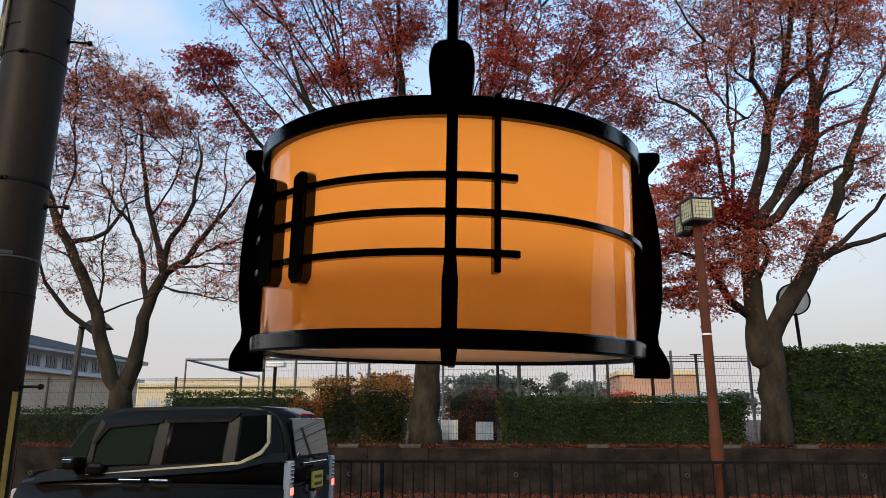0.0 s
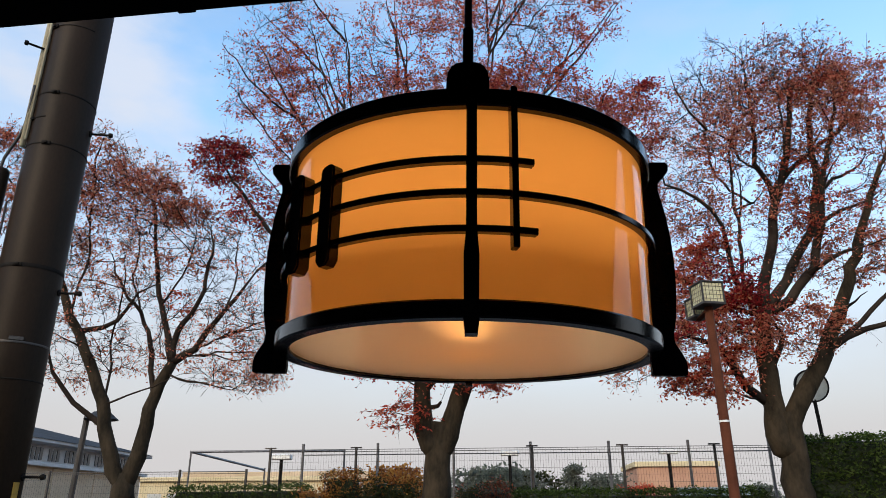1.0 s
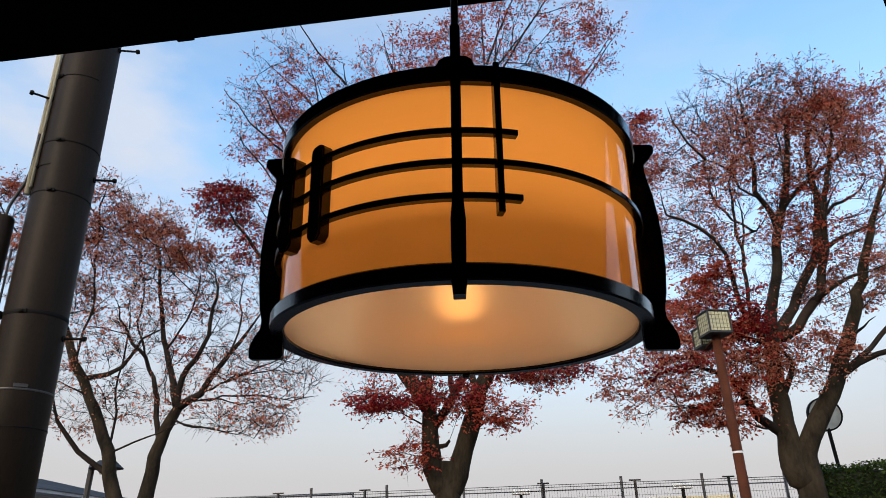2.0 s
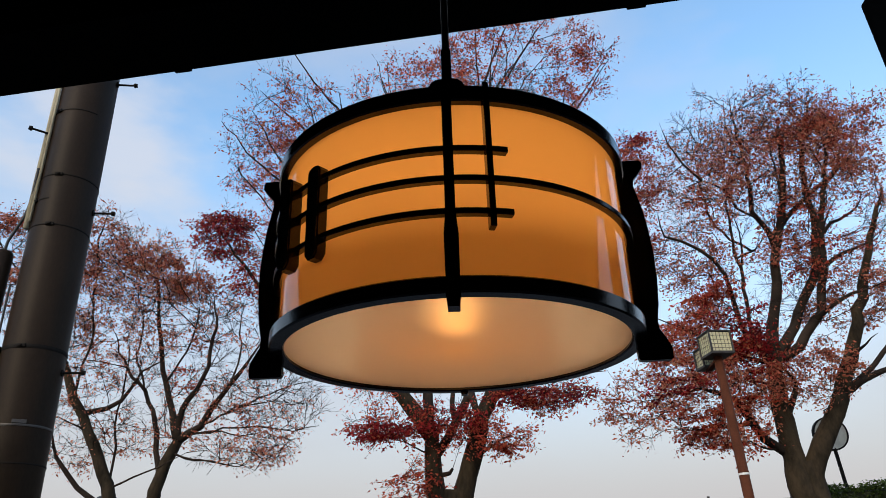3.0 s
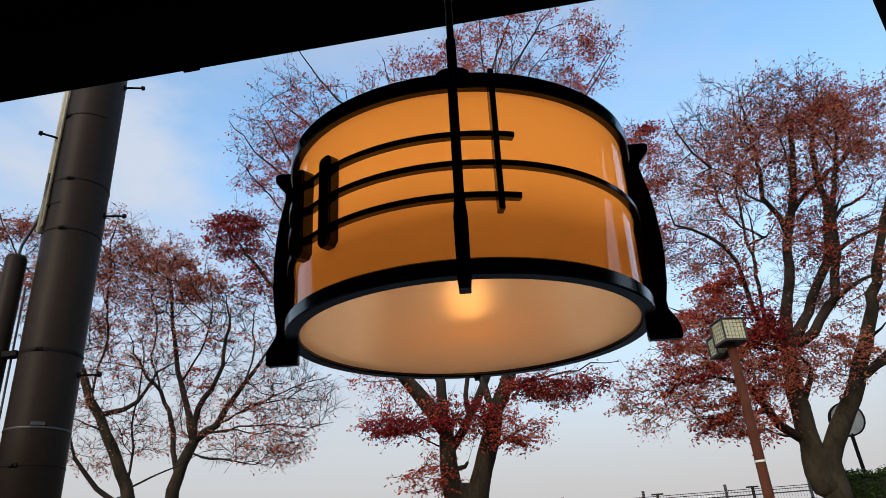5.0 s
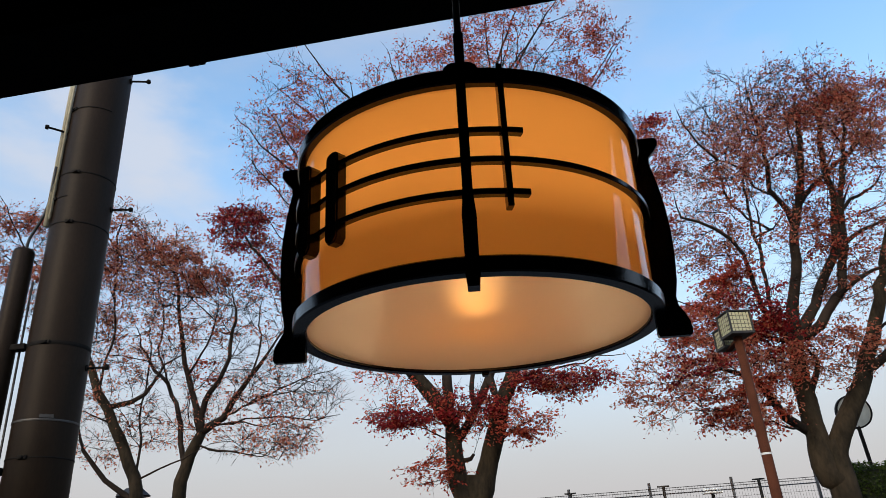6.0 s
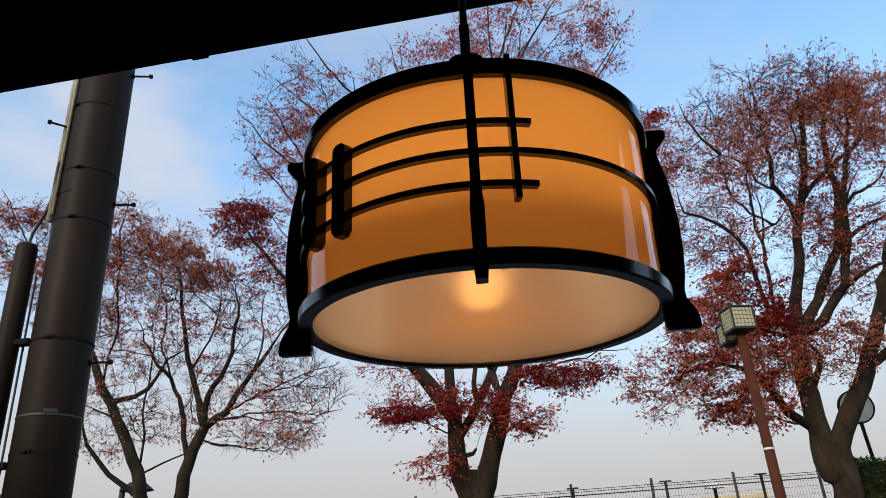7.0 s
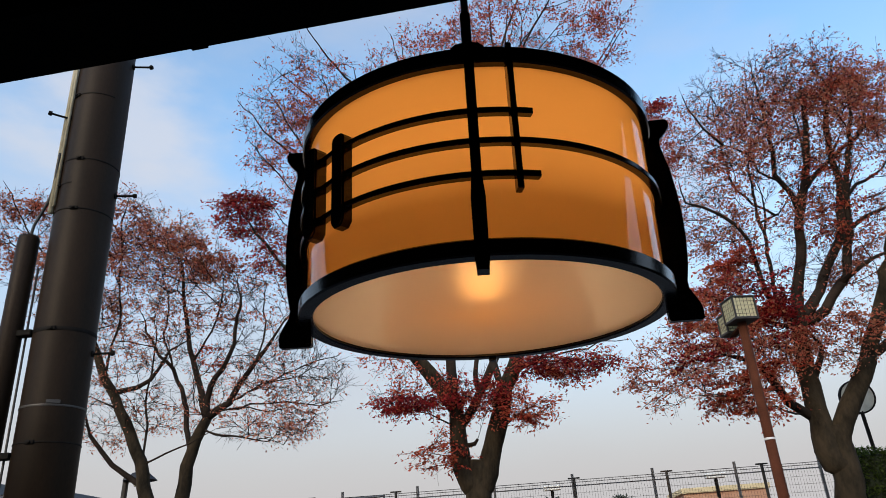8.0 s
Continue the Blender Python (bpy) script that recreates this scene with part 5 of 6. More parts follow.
def lamp_head(cx, cy, z0, s, h, rz):
    q = base("head", pose(cx, cy, z0, 0, 0, rz), "", "")
    q.parent = SL
    for k in ("label", "category"):
        if k in q:
            del q[k]
    part("body", box(-s + 0.01, s - 0.01, -s + 0.01, s - 0.01, 0.02, h - 0.01), M["pane"], q, "yellowed translucent panes")
    bm = bmesh.new()
    for a in (-1, 1):
        for b in (-1, 1):
            box(a * s - 0.012, a * s + 0.012, b * s - 0.012, b * s + 0.012, 0, h, 0.002, bm)
    box(-s - 0.02, s + 0.02, -s - 0.02, s + 0.02, h, h + 0.02, 0.004, bm)
    box(-s - 0.012, s + 0.012, -s - 0.012, s + 0.012, -0.02, 0.018, 0.004, bm)
    part("frame", bm, M["fence"], q)
    segs = []
    for i in range(1, 6):
        u = -s + 2 * s * i / 6
        for e in (-s, s):
            segs += [((u, e, 0.02), (u, e, h)), ((e, u, 0.02), (e, u, h))]
    for i in range(1, 5):
        z = h * i / 5
        for e in (-s, s):
            segs += [((-s, e, z), (s, e, z)), ((e, -s, z), (e, s, z))]
    part("grille", mesh_from("grille", *bars(segs, 0.003)), M["fence"], q)


lamp_head(0.0, -0.02, 4.86, 0.18, 0.34, 14)
lamp_head(-0.05, 0.46, 4.79, 0.13, 0.30, 14)
part("arm", box(-0.09, 0.0, -0.03, 0.5, 4.74, 4.775, 0.008), M["rust"], SL)

# ---- utility pole ----
UP = base("utility_pole", pose(-3.806, 4.983, 0), "thick dark brown coated utility pole with step bolts", "utility pole")
PR = 0.2405
part("shaft", mesh_from("shaft", *lathe([(0, 0), (PR, 0), (PR, 3.0), (PR, 6.0), (PR - 0.004, 9.0), (0, 9.0)], 48), smooth=True), M["pole"], UP)


def strap(z, a0, a1, w, material, buckle):
    """A strap round part of the pole with a raised buckle; angles run from the road side."""
    part("band", mesh_from("band", *lathe([(PR - 0.01, z - w), (PR + 0.003, z - w), (PR + 0.0045, z), (PR + 0.003, z + w), (PR - 0.01, z + w)], 40, a0, a1)), material, UP)
    bm = box(-0.035, 0.035, -PR - 0.014, -PR, z - 0.016, z + 0.016, 0.005)
    box(-0.012, 0.012, -PR - 0.026, -PR - 0.01, z - 0.010, z + 0.010, 0.004, bm)
    part("buckle", bm, M["band"], UP, "", pose(0, 0, 0, 0, 0, buckle))


for z, a0, a1, w, bk in ((5.90, -100, 60, 0.005, -24), (5.19, -100, 170, 0.007, 10), (4.95, -100, 0, 0.006, -38), (4.69, -100, 170, 0.006, 13), (3.60, -100, 170, 0.016, 10), (2.70, -100, 170, 0.006, 5)):
    strap(z, a0, a1, w, M["band"], bk)
part("joint_ring", mesh_from("joint_ring", *lathe([(PR - 0.01, 2.972), (PR + 0.004, 2.972), (PR + 0.005, 2.980), (PR + 0.004, 2.988), (PR - 0.01, 2.988)], 48)), M["fence"], UP, "thin bare metal joint ring")
part("name_tag", box(-0.06, 0.04, -PR - 0.006, -PR + 0.01, 2.992, 3.02, 0.002), M["fence"], UP, "", pose(0, 0, 0, 0, 0, 36))


def step_bolt(z, az, ln):
    v, f = lathe([(0, 0), (0.010, 0), (0.010, ln), (0.021, ln), (0.024, ln + 0.012), (0.018, ln + 0.030), (0, ln + 0.030)], 12)
    bolt = part("step_bolt", mesh_from("step_bolt", v, f), M["band"], UP, "", pose(0, 0, z, 0, 0, az) @ pose(0, -PR + 0.01, 0, 90, 0, 0))
    part("collar", mesh_from("collar", *lathe([(0, 0), (0.028, 0), (0.028, 0.02), (0, 0.02)], 12)), M["band"], bolt)


for z, az, ln in ((6.39, 104, 0.17), (4.93, 104, 0.17), (3.44, 102, 0.16), (5.68, -44, 0.17), (6.35, -44, 0.17), (2.0, 102, 0.14)):
    step_bolt(z, az, ln)
part("conduit", mesh_from("conduit", *tube([(-0.205, -0.17, 4.7), (-0.205, -0.17, 9)], 0.026, 10), smooth=True), M["conduit"], UP, "cream cable conduit")
part("conduit", mesh_from("conduit", *tube([(-0.16, -0.205, 4.75), (-0.165, -0.205, 9)], 0.013, 8), smooth=True), M["conduit"], UP, "thin cream cable")
part("side_duct", mesh_from("side_duct", *lathe([(0, 0.0), (0.086, 0.0), (0.086, 4.46), (0.080, 4.49), (0, 4.49)], 24), smooth=True), M["pole"], UP, "", pose(-0.372, -0.161, 0))
for z in (1.9, 2.62, 3.60):
    part("duct_strap", box(-0.40, -0.17, -0.20, -0.12, z - 0.025, z + 0.025, 0.006), M["band"], UP)
part("cable", mesh_from("cable", *tube([(-0.255, -0.13, 0.2), (-0.25, -0.13, 2.4), (-0.258, -0.13, 4.2)], 0.009, 8), smooth=True), M["fence"], UP)
part("cable", mesh_from("cable", *tube(smooth_line([(-0.36, -0.16, 4.46), (-0.35, -0.16, 4.60), (-0.27, -0.17, 4.76), (-0.215, -0.18, 4.92), (-0.20, -0.19, 5.3)], 0.06), 0.013, 8), smooth=True), M["ink"], UP)
part("stripe", mesh_from("stripe", *lathe([(PR - 0.01, 0.2), (PR + 0.008, 0.2), (PR + 0.008, 1.96), (PR - 0.01, 1.96)], 8, 80, 93)), M["yellow"], UP, "worn yellow stripe")

# ---- parked car: outline of its side as (along, height), nose at 0 ----
CAR = base("parked_car", pose(-2.13, 8.52, 0, 0, 0, 172.5), "parked boxy black minicar with chrome door handles", "car")
L, W, H = 3.50, 0.74, 1.92
# local x runs from the tail (0) to the nose (L); the near side is +y


def lean_in(z):
    """How far the glasshouse leans inward at height z."""
    return 0.05 + 0.085 * (z - 1.20)


def slab_body(name, outline, half, material, bevel, lean):
    n = len(outline)
    v = [(x, half - lean(z), z) for x, z in outline] + [(x, -half + lean(z), z) for x, z in outline]
    fc = [tuple(range(n)), tuple(reversed(range(n, 2 * n)))] + [(i, i + n, (i + 1) % n + n, (i + 1) % n) for i in range(n)]
    bm = bmesh.new()
    bm.from_mesh(mesh_from(name, v, fc))
    bmesh.ops.recalc_face_normals(bm, faces=bm.faces)
    bmesh.ops.bevel(bm, geom=bm.edges[:], offset=bevel, segments=4, affect="EDGES")
    for f in bm.faces:
        f.smooth = True
    return part(name, bm, material, CAR)


slab_body("body", [(0.02, 0.25), (0.0, 0.6), (0.0, 1.05), (3.36, 1.04), (3.44, 1.00), (3.49, 0.88), (3.50, 0.5), (3.46, 0.25)], W, M["car_black"], 0.04, lambda z: 0.0)
slab_body("cabin", [(0.0, 1.02), (0.02, 1.30), (0.09, 1.62), (0.18, 1.79), (0.34, H - 0.03), (0.7, H), (1.6, H - 0.01), (2.2, H - 0.025), (2.48, H - 0.07), (2.66, 1.77), (2.99, 1.19), (2.99, 1.02)], W, M["car_black"], 0.05, lean_in)


def slope_panel(name, low, high, material, label="", off=0.004, thick=0.012):
    """A strip on the flank between two lines of (along, height), bent to the flank's slope."""
    bm = bmesh.new()
    rows = []
    for (x0, z0), (x1, z1) in zip(low, high):
        rows.append([bm.verts.new((x, W - lean_in(z) + d, z)) for x, z, d in ((x0, z0, off), (x1, z1, off), (x1, z1, off - thick), (x0, z0, off - thick))])
    for p, q in zip(rows, rows[1:]):
        for k in range(4):
            bm.faces.new((p[k], q[k], q[(k + 1) % 4], p[(k + 1) % 4]))
    bm.faces.new(rows[0])
    bm.faces.new(rows[-1][::-1])
    bmesh.ops.recalc_face_normals(bm, faces=bm.faces)
    return part(name, bm, material, CAR, label)


def side_panel(name, pts, material, label="", off=0.004, thick=0.012):
    """A pane or trim on the car's near side, following its inward lean."""
    n = len(pts)
    yy = [W - lean_in(z) for x, z in pts]
    v = [(x, y + off, z) for (x, z), y in zip(pts, yy)] + [(x, y + off - thick, z) for (x, z), y in zip(pts, yy)]
    fc = [tuple(range(n)), tuple(reversed(range(n, 2 * n)))] + [(i, i + n, (i + 1) % n + n, (i + 1) % n) for i in range(n)]
    bm = bmesh.new()
    bm.from_mesh(mesh_from(name, v, fc))
    bmesh.ops.recalc_face_normals(bm, faces=bm.faces)
    return part(name, bm, material, CAR, label)


# shoulder that falls from the tail to the bonnet, and the bonnet's sloped edge
bm = bmesh.new()
rows = [[bm.verts.new((x, y, z)) for y, z in ((W - lean_in(z1) - 0.02, z1 + 0.004), (W - lean_in(z1) + 0.006, z1), (W + 0.012, z0), (W - 0.02, z0 - 0.01))]
        for x, z0, z1 in ((0.02, 1.30, 1.40), (0.30, 1.28, 1.38), (0.66, 1.20, 1.29), (1.73, 1.12, 1.24), (2.97, 1.05, 1.18), (3.20, 1.03, 1.12))]
for p, q in zip(rows, rows[1:]):
    for k in range(3):
        bm.faces.new((p[k], q[k], q[k + 1], p[k + 1]))
bmesh.ops.recalc_face_normals(bm, faces=bm.faces)
part("shoulder", bm, M["car_black"], CAR)
bm = bmesh.new()
bm.from_mesh(mesh_from("bonnet", [(2.90, W - 0.10, 1.20), (3.26, W - 0.10, 1.15), (3.44, W - 0.14, 1.06), (2.90, -W + 0.10, 1.20), (3.26, -W + 0.10, 1.15), (3.44, -W + 0.14, 1.06), (2.90, W - 0.01, 1.03), (3.44, W - 0.04, 0.98), (2.90, -W + 0.01, 1.03), (3.44, -W + 0.04, 0.98)],
                       [(0, 3, 4, 1), (1, 4, 5, 2), (6, 0, 1, 2, 7), (8, 9, 5, 4, 3), (2, 5, 9, 7), (0, 6, 8, 3), (6, 7, 9, 8)]))
bmesh.ops.recalc_face_normals(bm, faces=bm.faces)
bmesh.ops.bevel(bm, geom=bm.edges[:], offset=0.012, segments=2, affect="EDGES")
part("bonnet", bm, M["car_black"], CAR)
side_panel("window", [(1.76, 1.26), (1.70, 1.72), (2.32, 1.67), (2.44, 1.46), (2.47, 1.23)], M["car_glass_clear"], "front door glass")
side_panel("window", [(0.84, 1.31), (0.80, 1.71), (1.48, 1.73), (1.54, 1.27)], M["car_glass"], "dark sliding door glass")
side_panel("window", [(0.36, 1.42), (0.29, 1.51), (0.31, 1.81), (0.62, 1.79), (0.65, 1.30), (0.52, 1.34)], M["car_glass"], "dark quarter glass")
side_panel("window", [(2.59, 1.20), (2.56, 1.40), (2.52, 1.57), (2.45, 1.74), (2.60, 1.70), (2.84, 1.38), (2.95, 1.20)], M["car_glass_clear"], "small front quarter glass")
side_panel("pillar_trim", [(1.58, 1.25), (1.53, 1.75), (1.66, 1.75), (1.73, 1.25)], M["pillar"], "dark satin pillar", 0.007)
side_panel("pillar_trim", [(0.67, 1.29), (0.65, 1.79), (0.78, 1.75), (0.82, 1.29)], M["pillar"], "dark satin pillar", 0.007)
side_panel("pillar_trim", [(2.49, 1.22), (2.47, 1.47), (2.36, 1.68), (2.44, 1.76), (2.52, 1.55), (2.57, 1.22)], M["pillar"], "dark satin pillar", 0.007)
slope_panel("waist_trim", [(0.27, 1.81), (0.245, 1.50), (0.33, 1.375), (0.58, 1.268), (0.84, 1.248), (1.73, 1.182), (2.96, 1.075)], [(0.31, 1.81), (0.285, 1.51), (0.36, 1.41), (0.60, 1.295), (0.84, 1.272), (1.73, 1.202), (2.96, 1.090)], M["champagne"], "thin champagne-coloured waist strip", 0.03, 0.03)
side_panel("visor", [(1.56, 1.72), (1.56, 1.76), (0.78, 1.77), (0.66, 1.84), (0.64, 1.83), (0.76, 1.73)], M["rubber"], "", 0.03, 0.03)
side_panel("visor", [(1.61, 1.72), (1.61, 1.765), (2.36, 1.71), (2.50, 1.48), (2.46, 1.48), (2.30, 1.66)], M["rubber"], "", 0.03, 0.03)
for h0, h1 in ((1.76, 2.07), (1.41, 1.68)):
    side_panel("handle_cup", [(h0 + 0.01, 1.03), (h0, 1.06), (h0 + 0.02, 1.085), (h1 - 0.02, 1.075), (h1, 1.05), (h1 - 0.04, 1.0), (h0 + 0.06, 0.995)], M["rubber"], "", 0.003)
    slope_panel("cup_rim", [(h0 + 0.02, 1.0), ((h0 + h1) / 2, 0.985), (h1 - 0.02, 0.995)], [(h0 + 0.02, 1.008), ((h0 + h1) / 2, 0.993), (h1 - 0.02, 1.003)], M["chrome"], "", 0.006)
    part("handle", box(h0 + 0.01, h1 - 0.01, W + 0.0, W + 0.035, 1.068, 1.095, 0.010), M["chrome"], CAR, "chrome door handle")
mirror = part("mirror", box(2.57, 2.75, W - 0.06, W + 0.16, 1.19, 1.34, 0.045), M["car_black"], CAR)
part("indicator", box(2.60, 2.72, W + 0.145, W + 0.166, 1.27, 1.31, 0.008), M["chrome"], mirror, "bright indicator strip")
part("mirror", box(2.28, 2.50, W - 0.04, W + 0.06, 1.13, 1.27, 0.05), M["car_black"], CAR, "rounded under-mirror")
# tail
part("rear_glass", box(-0.02, 0.03, -0.52, 0.55, 0.0, 0.45, 0.02), M["car_glass"], CAR, "dark tailgate glass", pose(0.0, 0, 1.33, 0, 11, 0))
part("washer_cap", mesh_from("washer_cap", *lathe([(0, -0.01), (0.03, -0.01), (0.035, 0), (0.03, 0.01), (0, 0.01)], 16)), M["chrome"], CAR, "", pose(-0.02, 0.50, 1.36, 0, 90, 0))
part("tail_trim", box(-0.03, 0.0, -0.42, 0.34, 1.235, 1.275, 0.01), M["chrome"], CAR, "chrome tailgate bar")
part("number_plate", box(-0.03, -0.005, -0.30, 0.04, 0.96, 1.15, 0.004), M["plate"], CAR, "yellow number plate")
for i in range(2):
    part("plate_bar", box(-0.034, -0.031, -0.25, -0.01, 0.99 + 0.08 * i, 1.025 + 0.08 * i), M["ink"], CAR)
for sy in (-1, 1):
    tl = part("tail_lamp", box(-0.03, 0.06, sy * 0.66 - 0.05, sy * 0.66 + 0.06, 0.70, 1.31, 0.02), M["clear_lens"], CAR, "clear tail lamp housing")
    part("lens", box(-0.036, -0.012, sy * 0.66 - 0.04, sy * 0.66 + 0.045, 0.94, 1.02, 0.008), M["red_lit"], tl, "lit red tail lamp")
    for k in range(5):
        part("lens_rib", box(-0.034, -0.015, sy * 0.66 - 0.042, sy * 0.66 + 0.05, 1.06 + k * 0.045, 1.085 + k * 0.045, 0.006), M["red_lens"] if k == 2 else M["chrome"], tl)
    part("headlamp", box(L - 0.14, L + 0.01, sy * 0.60 - 0.12, sy * 0.60 + 0.125, 0.80, 0.96, 0.03), M["clear_lens"], CAR, "clear headlamp")
    for wx in (0.55, 2.95):
        wheel = part("wheel", mesh_from("wheel", *lathe([(0.18, -0.08), (0.27, -0.08), (0.29, -0.05), (0.29, 0.05), (0.27, 0.08), (0.18, 0.08)], 32), smooth=True), M["rubber"], CAR, "", pose(wx, sy * 0.68, 0.29, 90, 0, 0))
        part("rim", mesh_from("rim", *lathe([(0.0, -0.05), (0.18, -0.07), (0.18, 0.07), (0.0, 0.05)], 24)), M["chrome"], wheel)
part("high_stop_lamp", box(0.07, 0.12, -0.12, 0.12, 1.80, 1.83, 0.004), M["red_lens"], CAR)
red = base("parked_car", pose(-3.14, 12.6, 0, 0, 0, 171), "red vehicle mostly hidden behind the black car", "car")
part("body", box(0, 3.3, -0.7, 0.7, 0.3, 1.35, 0.08), M["red_lens"], red)

# ---- beyond the bank ----
clock = base("park_clock", pose(13.0, 30.0, 1.1), "round white clock on a dark pole behind the tree", "clock")
part("pole", mesh_from("pole", *tube([(-0.05, 0, 0), (-0.2, 0, 5.0)], 0.07, 10)), M["iron"], clock)
part("face", mesh_from("face", *lathe([(0, -0.06), (0.62, -0.06), (0.62, 0.06), (0, 0.06)], 40)), M["clock_face"], clock, "", pose(-0.22, 0, 5.56, 90, 0, 0))
part("rim", mesh_from("rim", *lathe([(0.61, -0.09), (0.67, -0.09), (0.67, 0.09), (0.61, 0.09)], 40)), M["iron"], clock, "", pose(-0.22, 0, 5.56, 90, 0, 0))
part("finial", mesh_from("finial", *tube([(-0.2, 0, 6.2), (-0.2, 0, 6.5), (-0.08, 0, 6.56)], 0.03, 6)), M["iron"], clock)
for n_, (hx, ang_) in enumerate(((0.3, 40), (0.22, 150))):
    part("pointer", box(-0.02, 0.02, -0.075, -0.065, 0, hx, 0.004), M["ink"], clock, "", pose(-0.22, 0, 5.56, 0, ang_, 0))

for lx, ly, top in ((11.2, 50, 4.4), (-13.7, 45, 3.9), (0.6, 50, 4.4)):
    gl = base("park_light", pose(lx, ly, 1.15), "small park light with a flat white head on a dark post", "lamp", "park lights")
    part("post", mesh_from("post", *tube([(0, 0, 0), (0, 0, top)], 0.11, 8)), M["iron"], gl)
    part("head", box(-0.62, 0.62, -0.3, 0.3, top, top + 0.32, 0.06), M["white"], gl)
side_lamp = base("street_lamp", pose(-15.75, 26, 1.1), "dark brown street lamp with a flat hood beyond the tree", "street lamp")
part("pole", mesh_from("pole", *tube([(0, 0, 0), (0.15, 0, 4.2)], 0.11, 10)), M["fence"], side_lamp)
part("hood", mesh_from("hood", *lathe([(0, 4.05), (0.25, 4.05), (0.62, 4.12), (0.3, 4.4), (0, 4.42)], 20)), M["roof_grey"], side_lamp, "", pose(0.72, 0, -0.05))
part("light", mesh_from("light", *lathe([(0, 3.92), (0.2, 3.92), (0.25, 4.05), (0, 4.05)], 16)), M["pane"], side_lamp, "", pose(0.72, 0, -0.05))
part("arm", box(0.1, 0.75, -0.04, 0.04, 4.05, 4.15, 0.01), M["fence"], side_lamp)

hall = base("hall_building", pose(-33.4, 57, 1.1, 0, 0, 89), "long beige hall with a blue-grey roof and clerestory windows", "building")
part("wall", box(-22, 9, 0, 20, 0, 4.2), M["hall"], hall)
part("upper_wall", box(-21.5, 8.4, 0.6, 19, 4.2, 5.75), M["hall_white"], hall)
part("canopy", box(-22.2, 9.3, -0.5, 20, 4.1, 4.35, 0.03), M["hall_white"], hall)
part("eave", box(-22.4, 9.4, -0.7, 20.4, 5.7, 5.95, 0.04), M["hall_white"], hall)
rv = [(-22.5, -0.8, 5.95), (9.5, -0.8, 5.95), (9.5, 20.5, 5.95), (-22.5, 20.5, 5.95), (-20, 9.5, 8.4), (7, 9.5, 8.4)]
part("roof", mesh_from("roof", rv, [(0, 1, 5, 4), (1, 2, 5), (2, 3, 4, 5), (3, 0, 4), (3, 2, 1, 0)]), M["roof_grey"], hall)
for i in range(14):
    for k in range(3):
        wx = -21 + i * 2.1 + k * 0.5
        part("window", box(wx, wx + 0.34, 0.54, 0.62, 4.6, 5.5, 0.01), M["dark_glass"], hall)
for i in range(6):
    part("pier", box(-21 + i * 5.6, -20.7 + i * 5.6, -0.08, 0.05, 0, 4.1, 0.02), M["hall"], hall)

low_hall = base("school_building", pose(-40.2, 80, 1.1), "low cream building with a flat roof far beyond the fence", "building")
part("wall", box(0, 22, 0, 12, 0, 4.3), M["cream"], low_hall)
part("roof", box(-0.4, 22.4, -0.4, 12.4, 4.3, 4.75, 0.05), M["cream"], low_hall)
part("upper_block", box(3, 26, 4, 14, 4.7, 5.5), M["hall"], low_hall)
for i in range(9):
    part("window", box(1.0 + i * 2.3, 2.6 + i * 2.3, -0.05, 0.05, 1.9, 3.0, 0.02), M["hall_white"], low_hall)
salmon = base("salmon_building", pose(16.2, 90, 1.15), "salmon-coloured flat-roofed building beyond the trees", "building")
part("wall", box(0, 9.4, 0, 10, 0, 6.0), M["salmon"], salmon)
part("roof", box(-0.3, 9.7, -0.3, 10.3, 6.0, 6.6, 0.05), M["cream"], salmon)
shed = base("teal_shed", pose(20.0, 84, 1.15), "low shed with a faded teal roof", "shed")
part("wall", box(0, 7, 0, 4, 0, 2.3), M["hall"], shed)
part("roof", mesh_from("roof", [(-0.3, -0.4, 2.3), (7.3, -0.4, 2.3), (7.3, 4.4, 2.3), (-0.3, 4.4, 2.3), (-0.3, 2, 3.5), (7.3, 2, 3.5)], [(0, 1, 5, 4), (2, 3, 4, 5), (0, 4, 3), (1, 2, 5), (3, 2, 1, 0)]), M["teal"], shed)


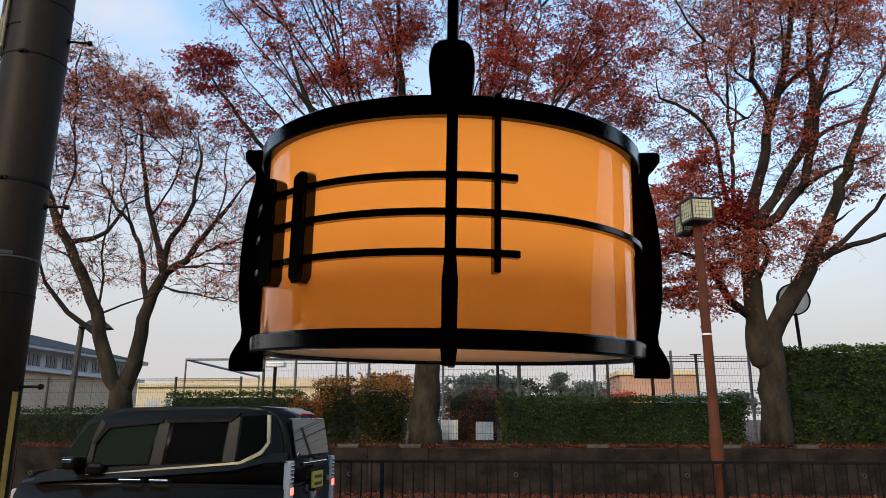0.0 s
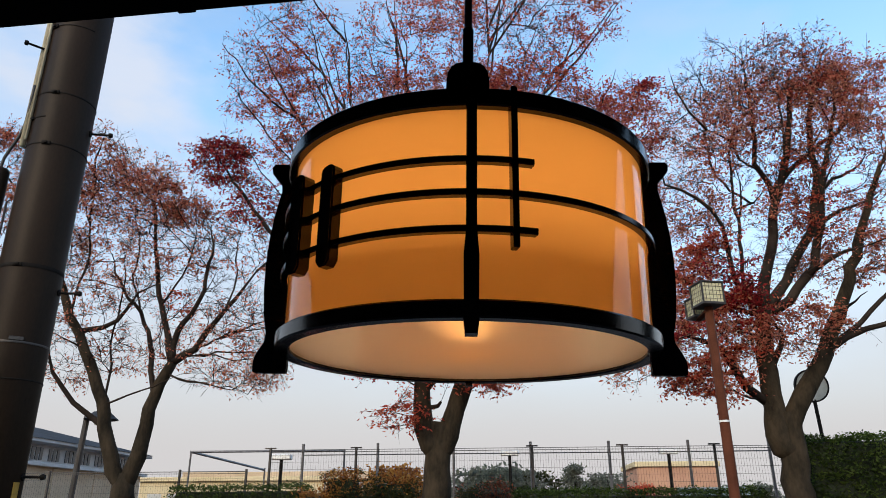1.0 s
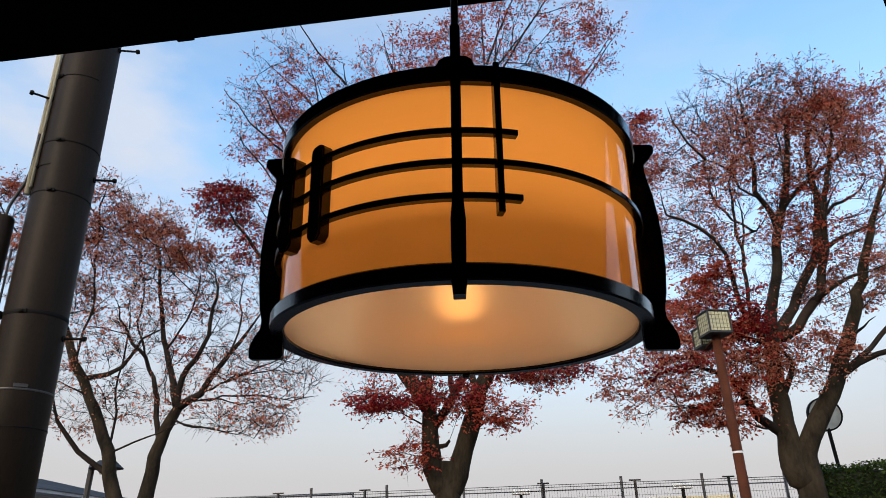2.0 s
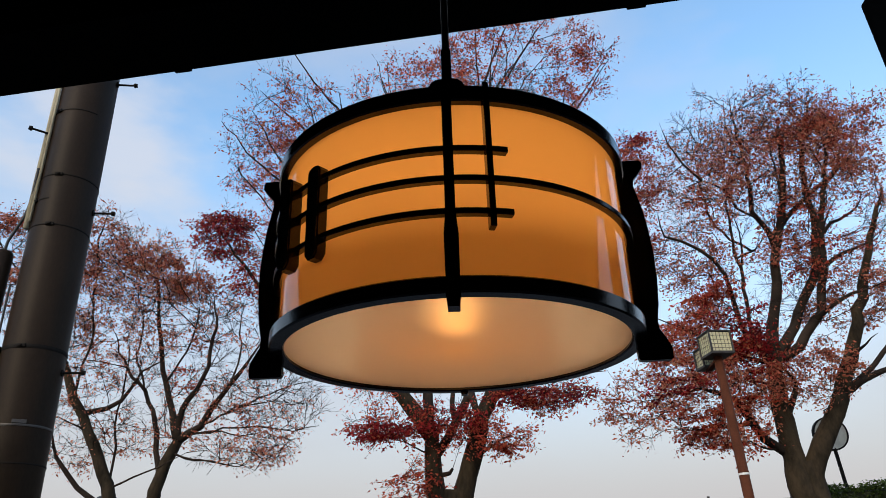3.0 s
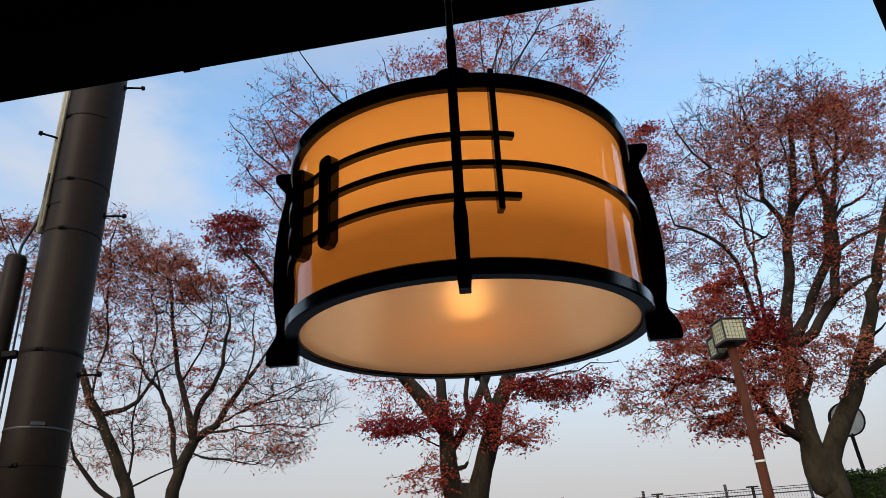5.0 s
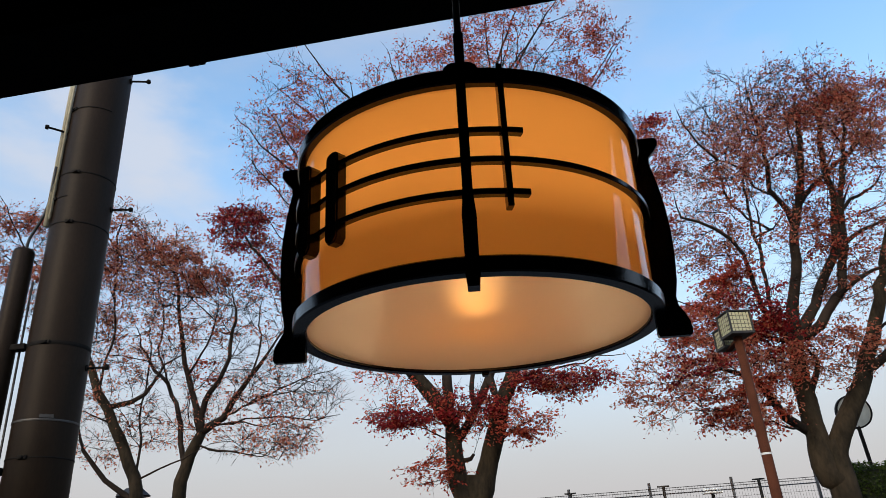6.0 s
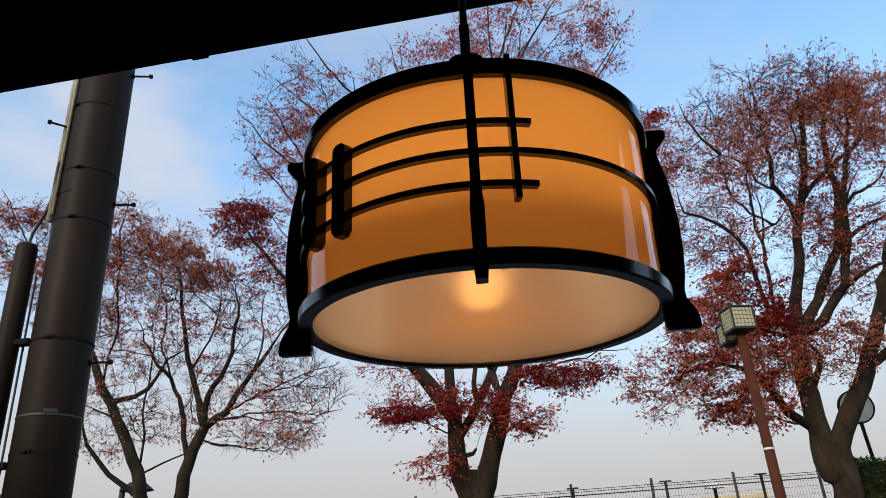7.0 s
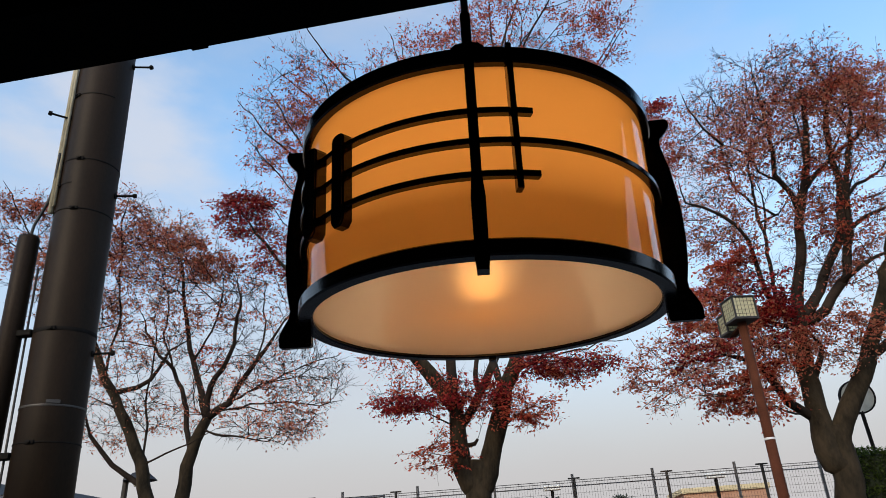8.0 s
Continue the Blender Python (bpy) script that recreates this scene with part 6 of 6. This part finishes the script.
def far_tree(x, y, h, wdt, leaf, label, seed, pointed=False):
    """A distant evergreen: trunk, layered limbs and many small clumps."""
    r = np.random.default_rng(seed)
    th = base("far_tree", pose(x, y, 1.1), label, "tree")
    part("trunk", mesh_from("trunk", *tube([(0, 0, 0), (0.1, 0, h * 0.5), (0, 0, h * 0.95)], [0.3, 0.2, 0.05], 8)), M["bark_dark"], th)
    pts = []
    for k in range(46):
        u = r.uniform(0.25, 1.0)
        reach = wdt * ((1.08 - u) if pointed else math.sqrt(max(0.02, 1 - (2 * u - 1.2) ** 2 / 1.2))) * r.uniform(0.35, 1.0)
        a = r.uniform(0, 2 * math.pi)
        c = np.array([reach * math.cos(a), reach * math.sin(a), u * h])
        pts.append(c + r.normal(size=(70, 3)) * np.array([0.55, 0.55, 0.22]) * wdt / 3)
    part("crown", quads_mesh("crown", leaf_quads(np.vstack(pts), 0.42 * wdt / 3, -0.2, r)), M[leaf], th)


far_tree(6.8, 70, 5.0, 1.9, "pine", "small pointed pine far beyond the fence", 3, True)
far_tree(9.8, 70, 4.2, 2.1, "pine", "rounded dark evergreen far away", 4)
far_tree(-0.6, 72, 4.6, 4.0, "pine", "spreading dark pine far beyond the fence", 5)
far_tree(3.2, 74, 4.6, 3.0, "olive_leaf", "bushy tree in the distance", 6)
far_tree(14.2, 82, 3.4, 2.6, "red_leaf", "reddish tree by the salmon building", 8)
far_tree(-9.0, 62, 4.2, 3.2, "orange_leaf", "bare orange-tinted tree in the distance", 9)
for i in range(9):
    far_tree(-30 + i * 11.5 + (i % 3) * 2, 150 + (i % 2) * 14, 5.0 + (i % 3), 6.5, "pine", "low wooded horizon trees", 40 + i)
for sx, sz in ((-1.2, 0.55), (-0.15, 0.50)):
    sg = base("notice_board", pose(sx, 21.5, 1.08), "small white notice board beyond the bank", "sign", "notice boards")
    part("board", box(-0.26, 0.26, -0.02, 0.02, 0.1, sz + 0.12, 0.006), M["white"], sg)
    part("stake", box(-0.03, 0.03, 0.021, 0.06, 0, 0.5, 0.004), M["galv"], sg)
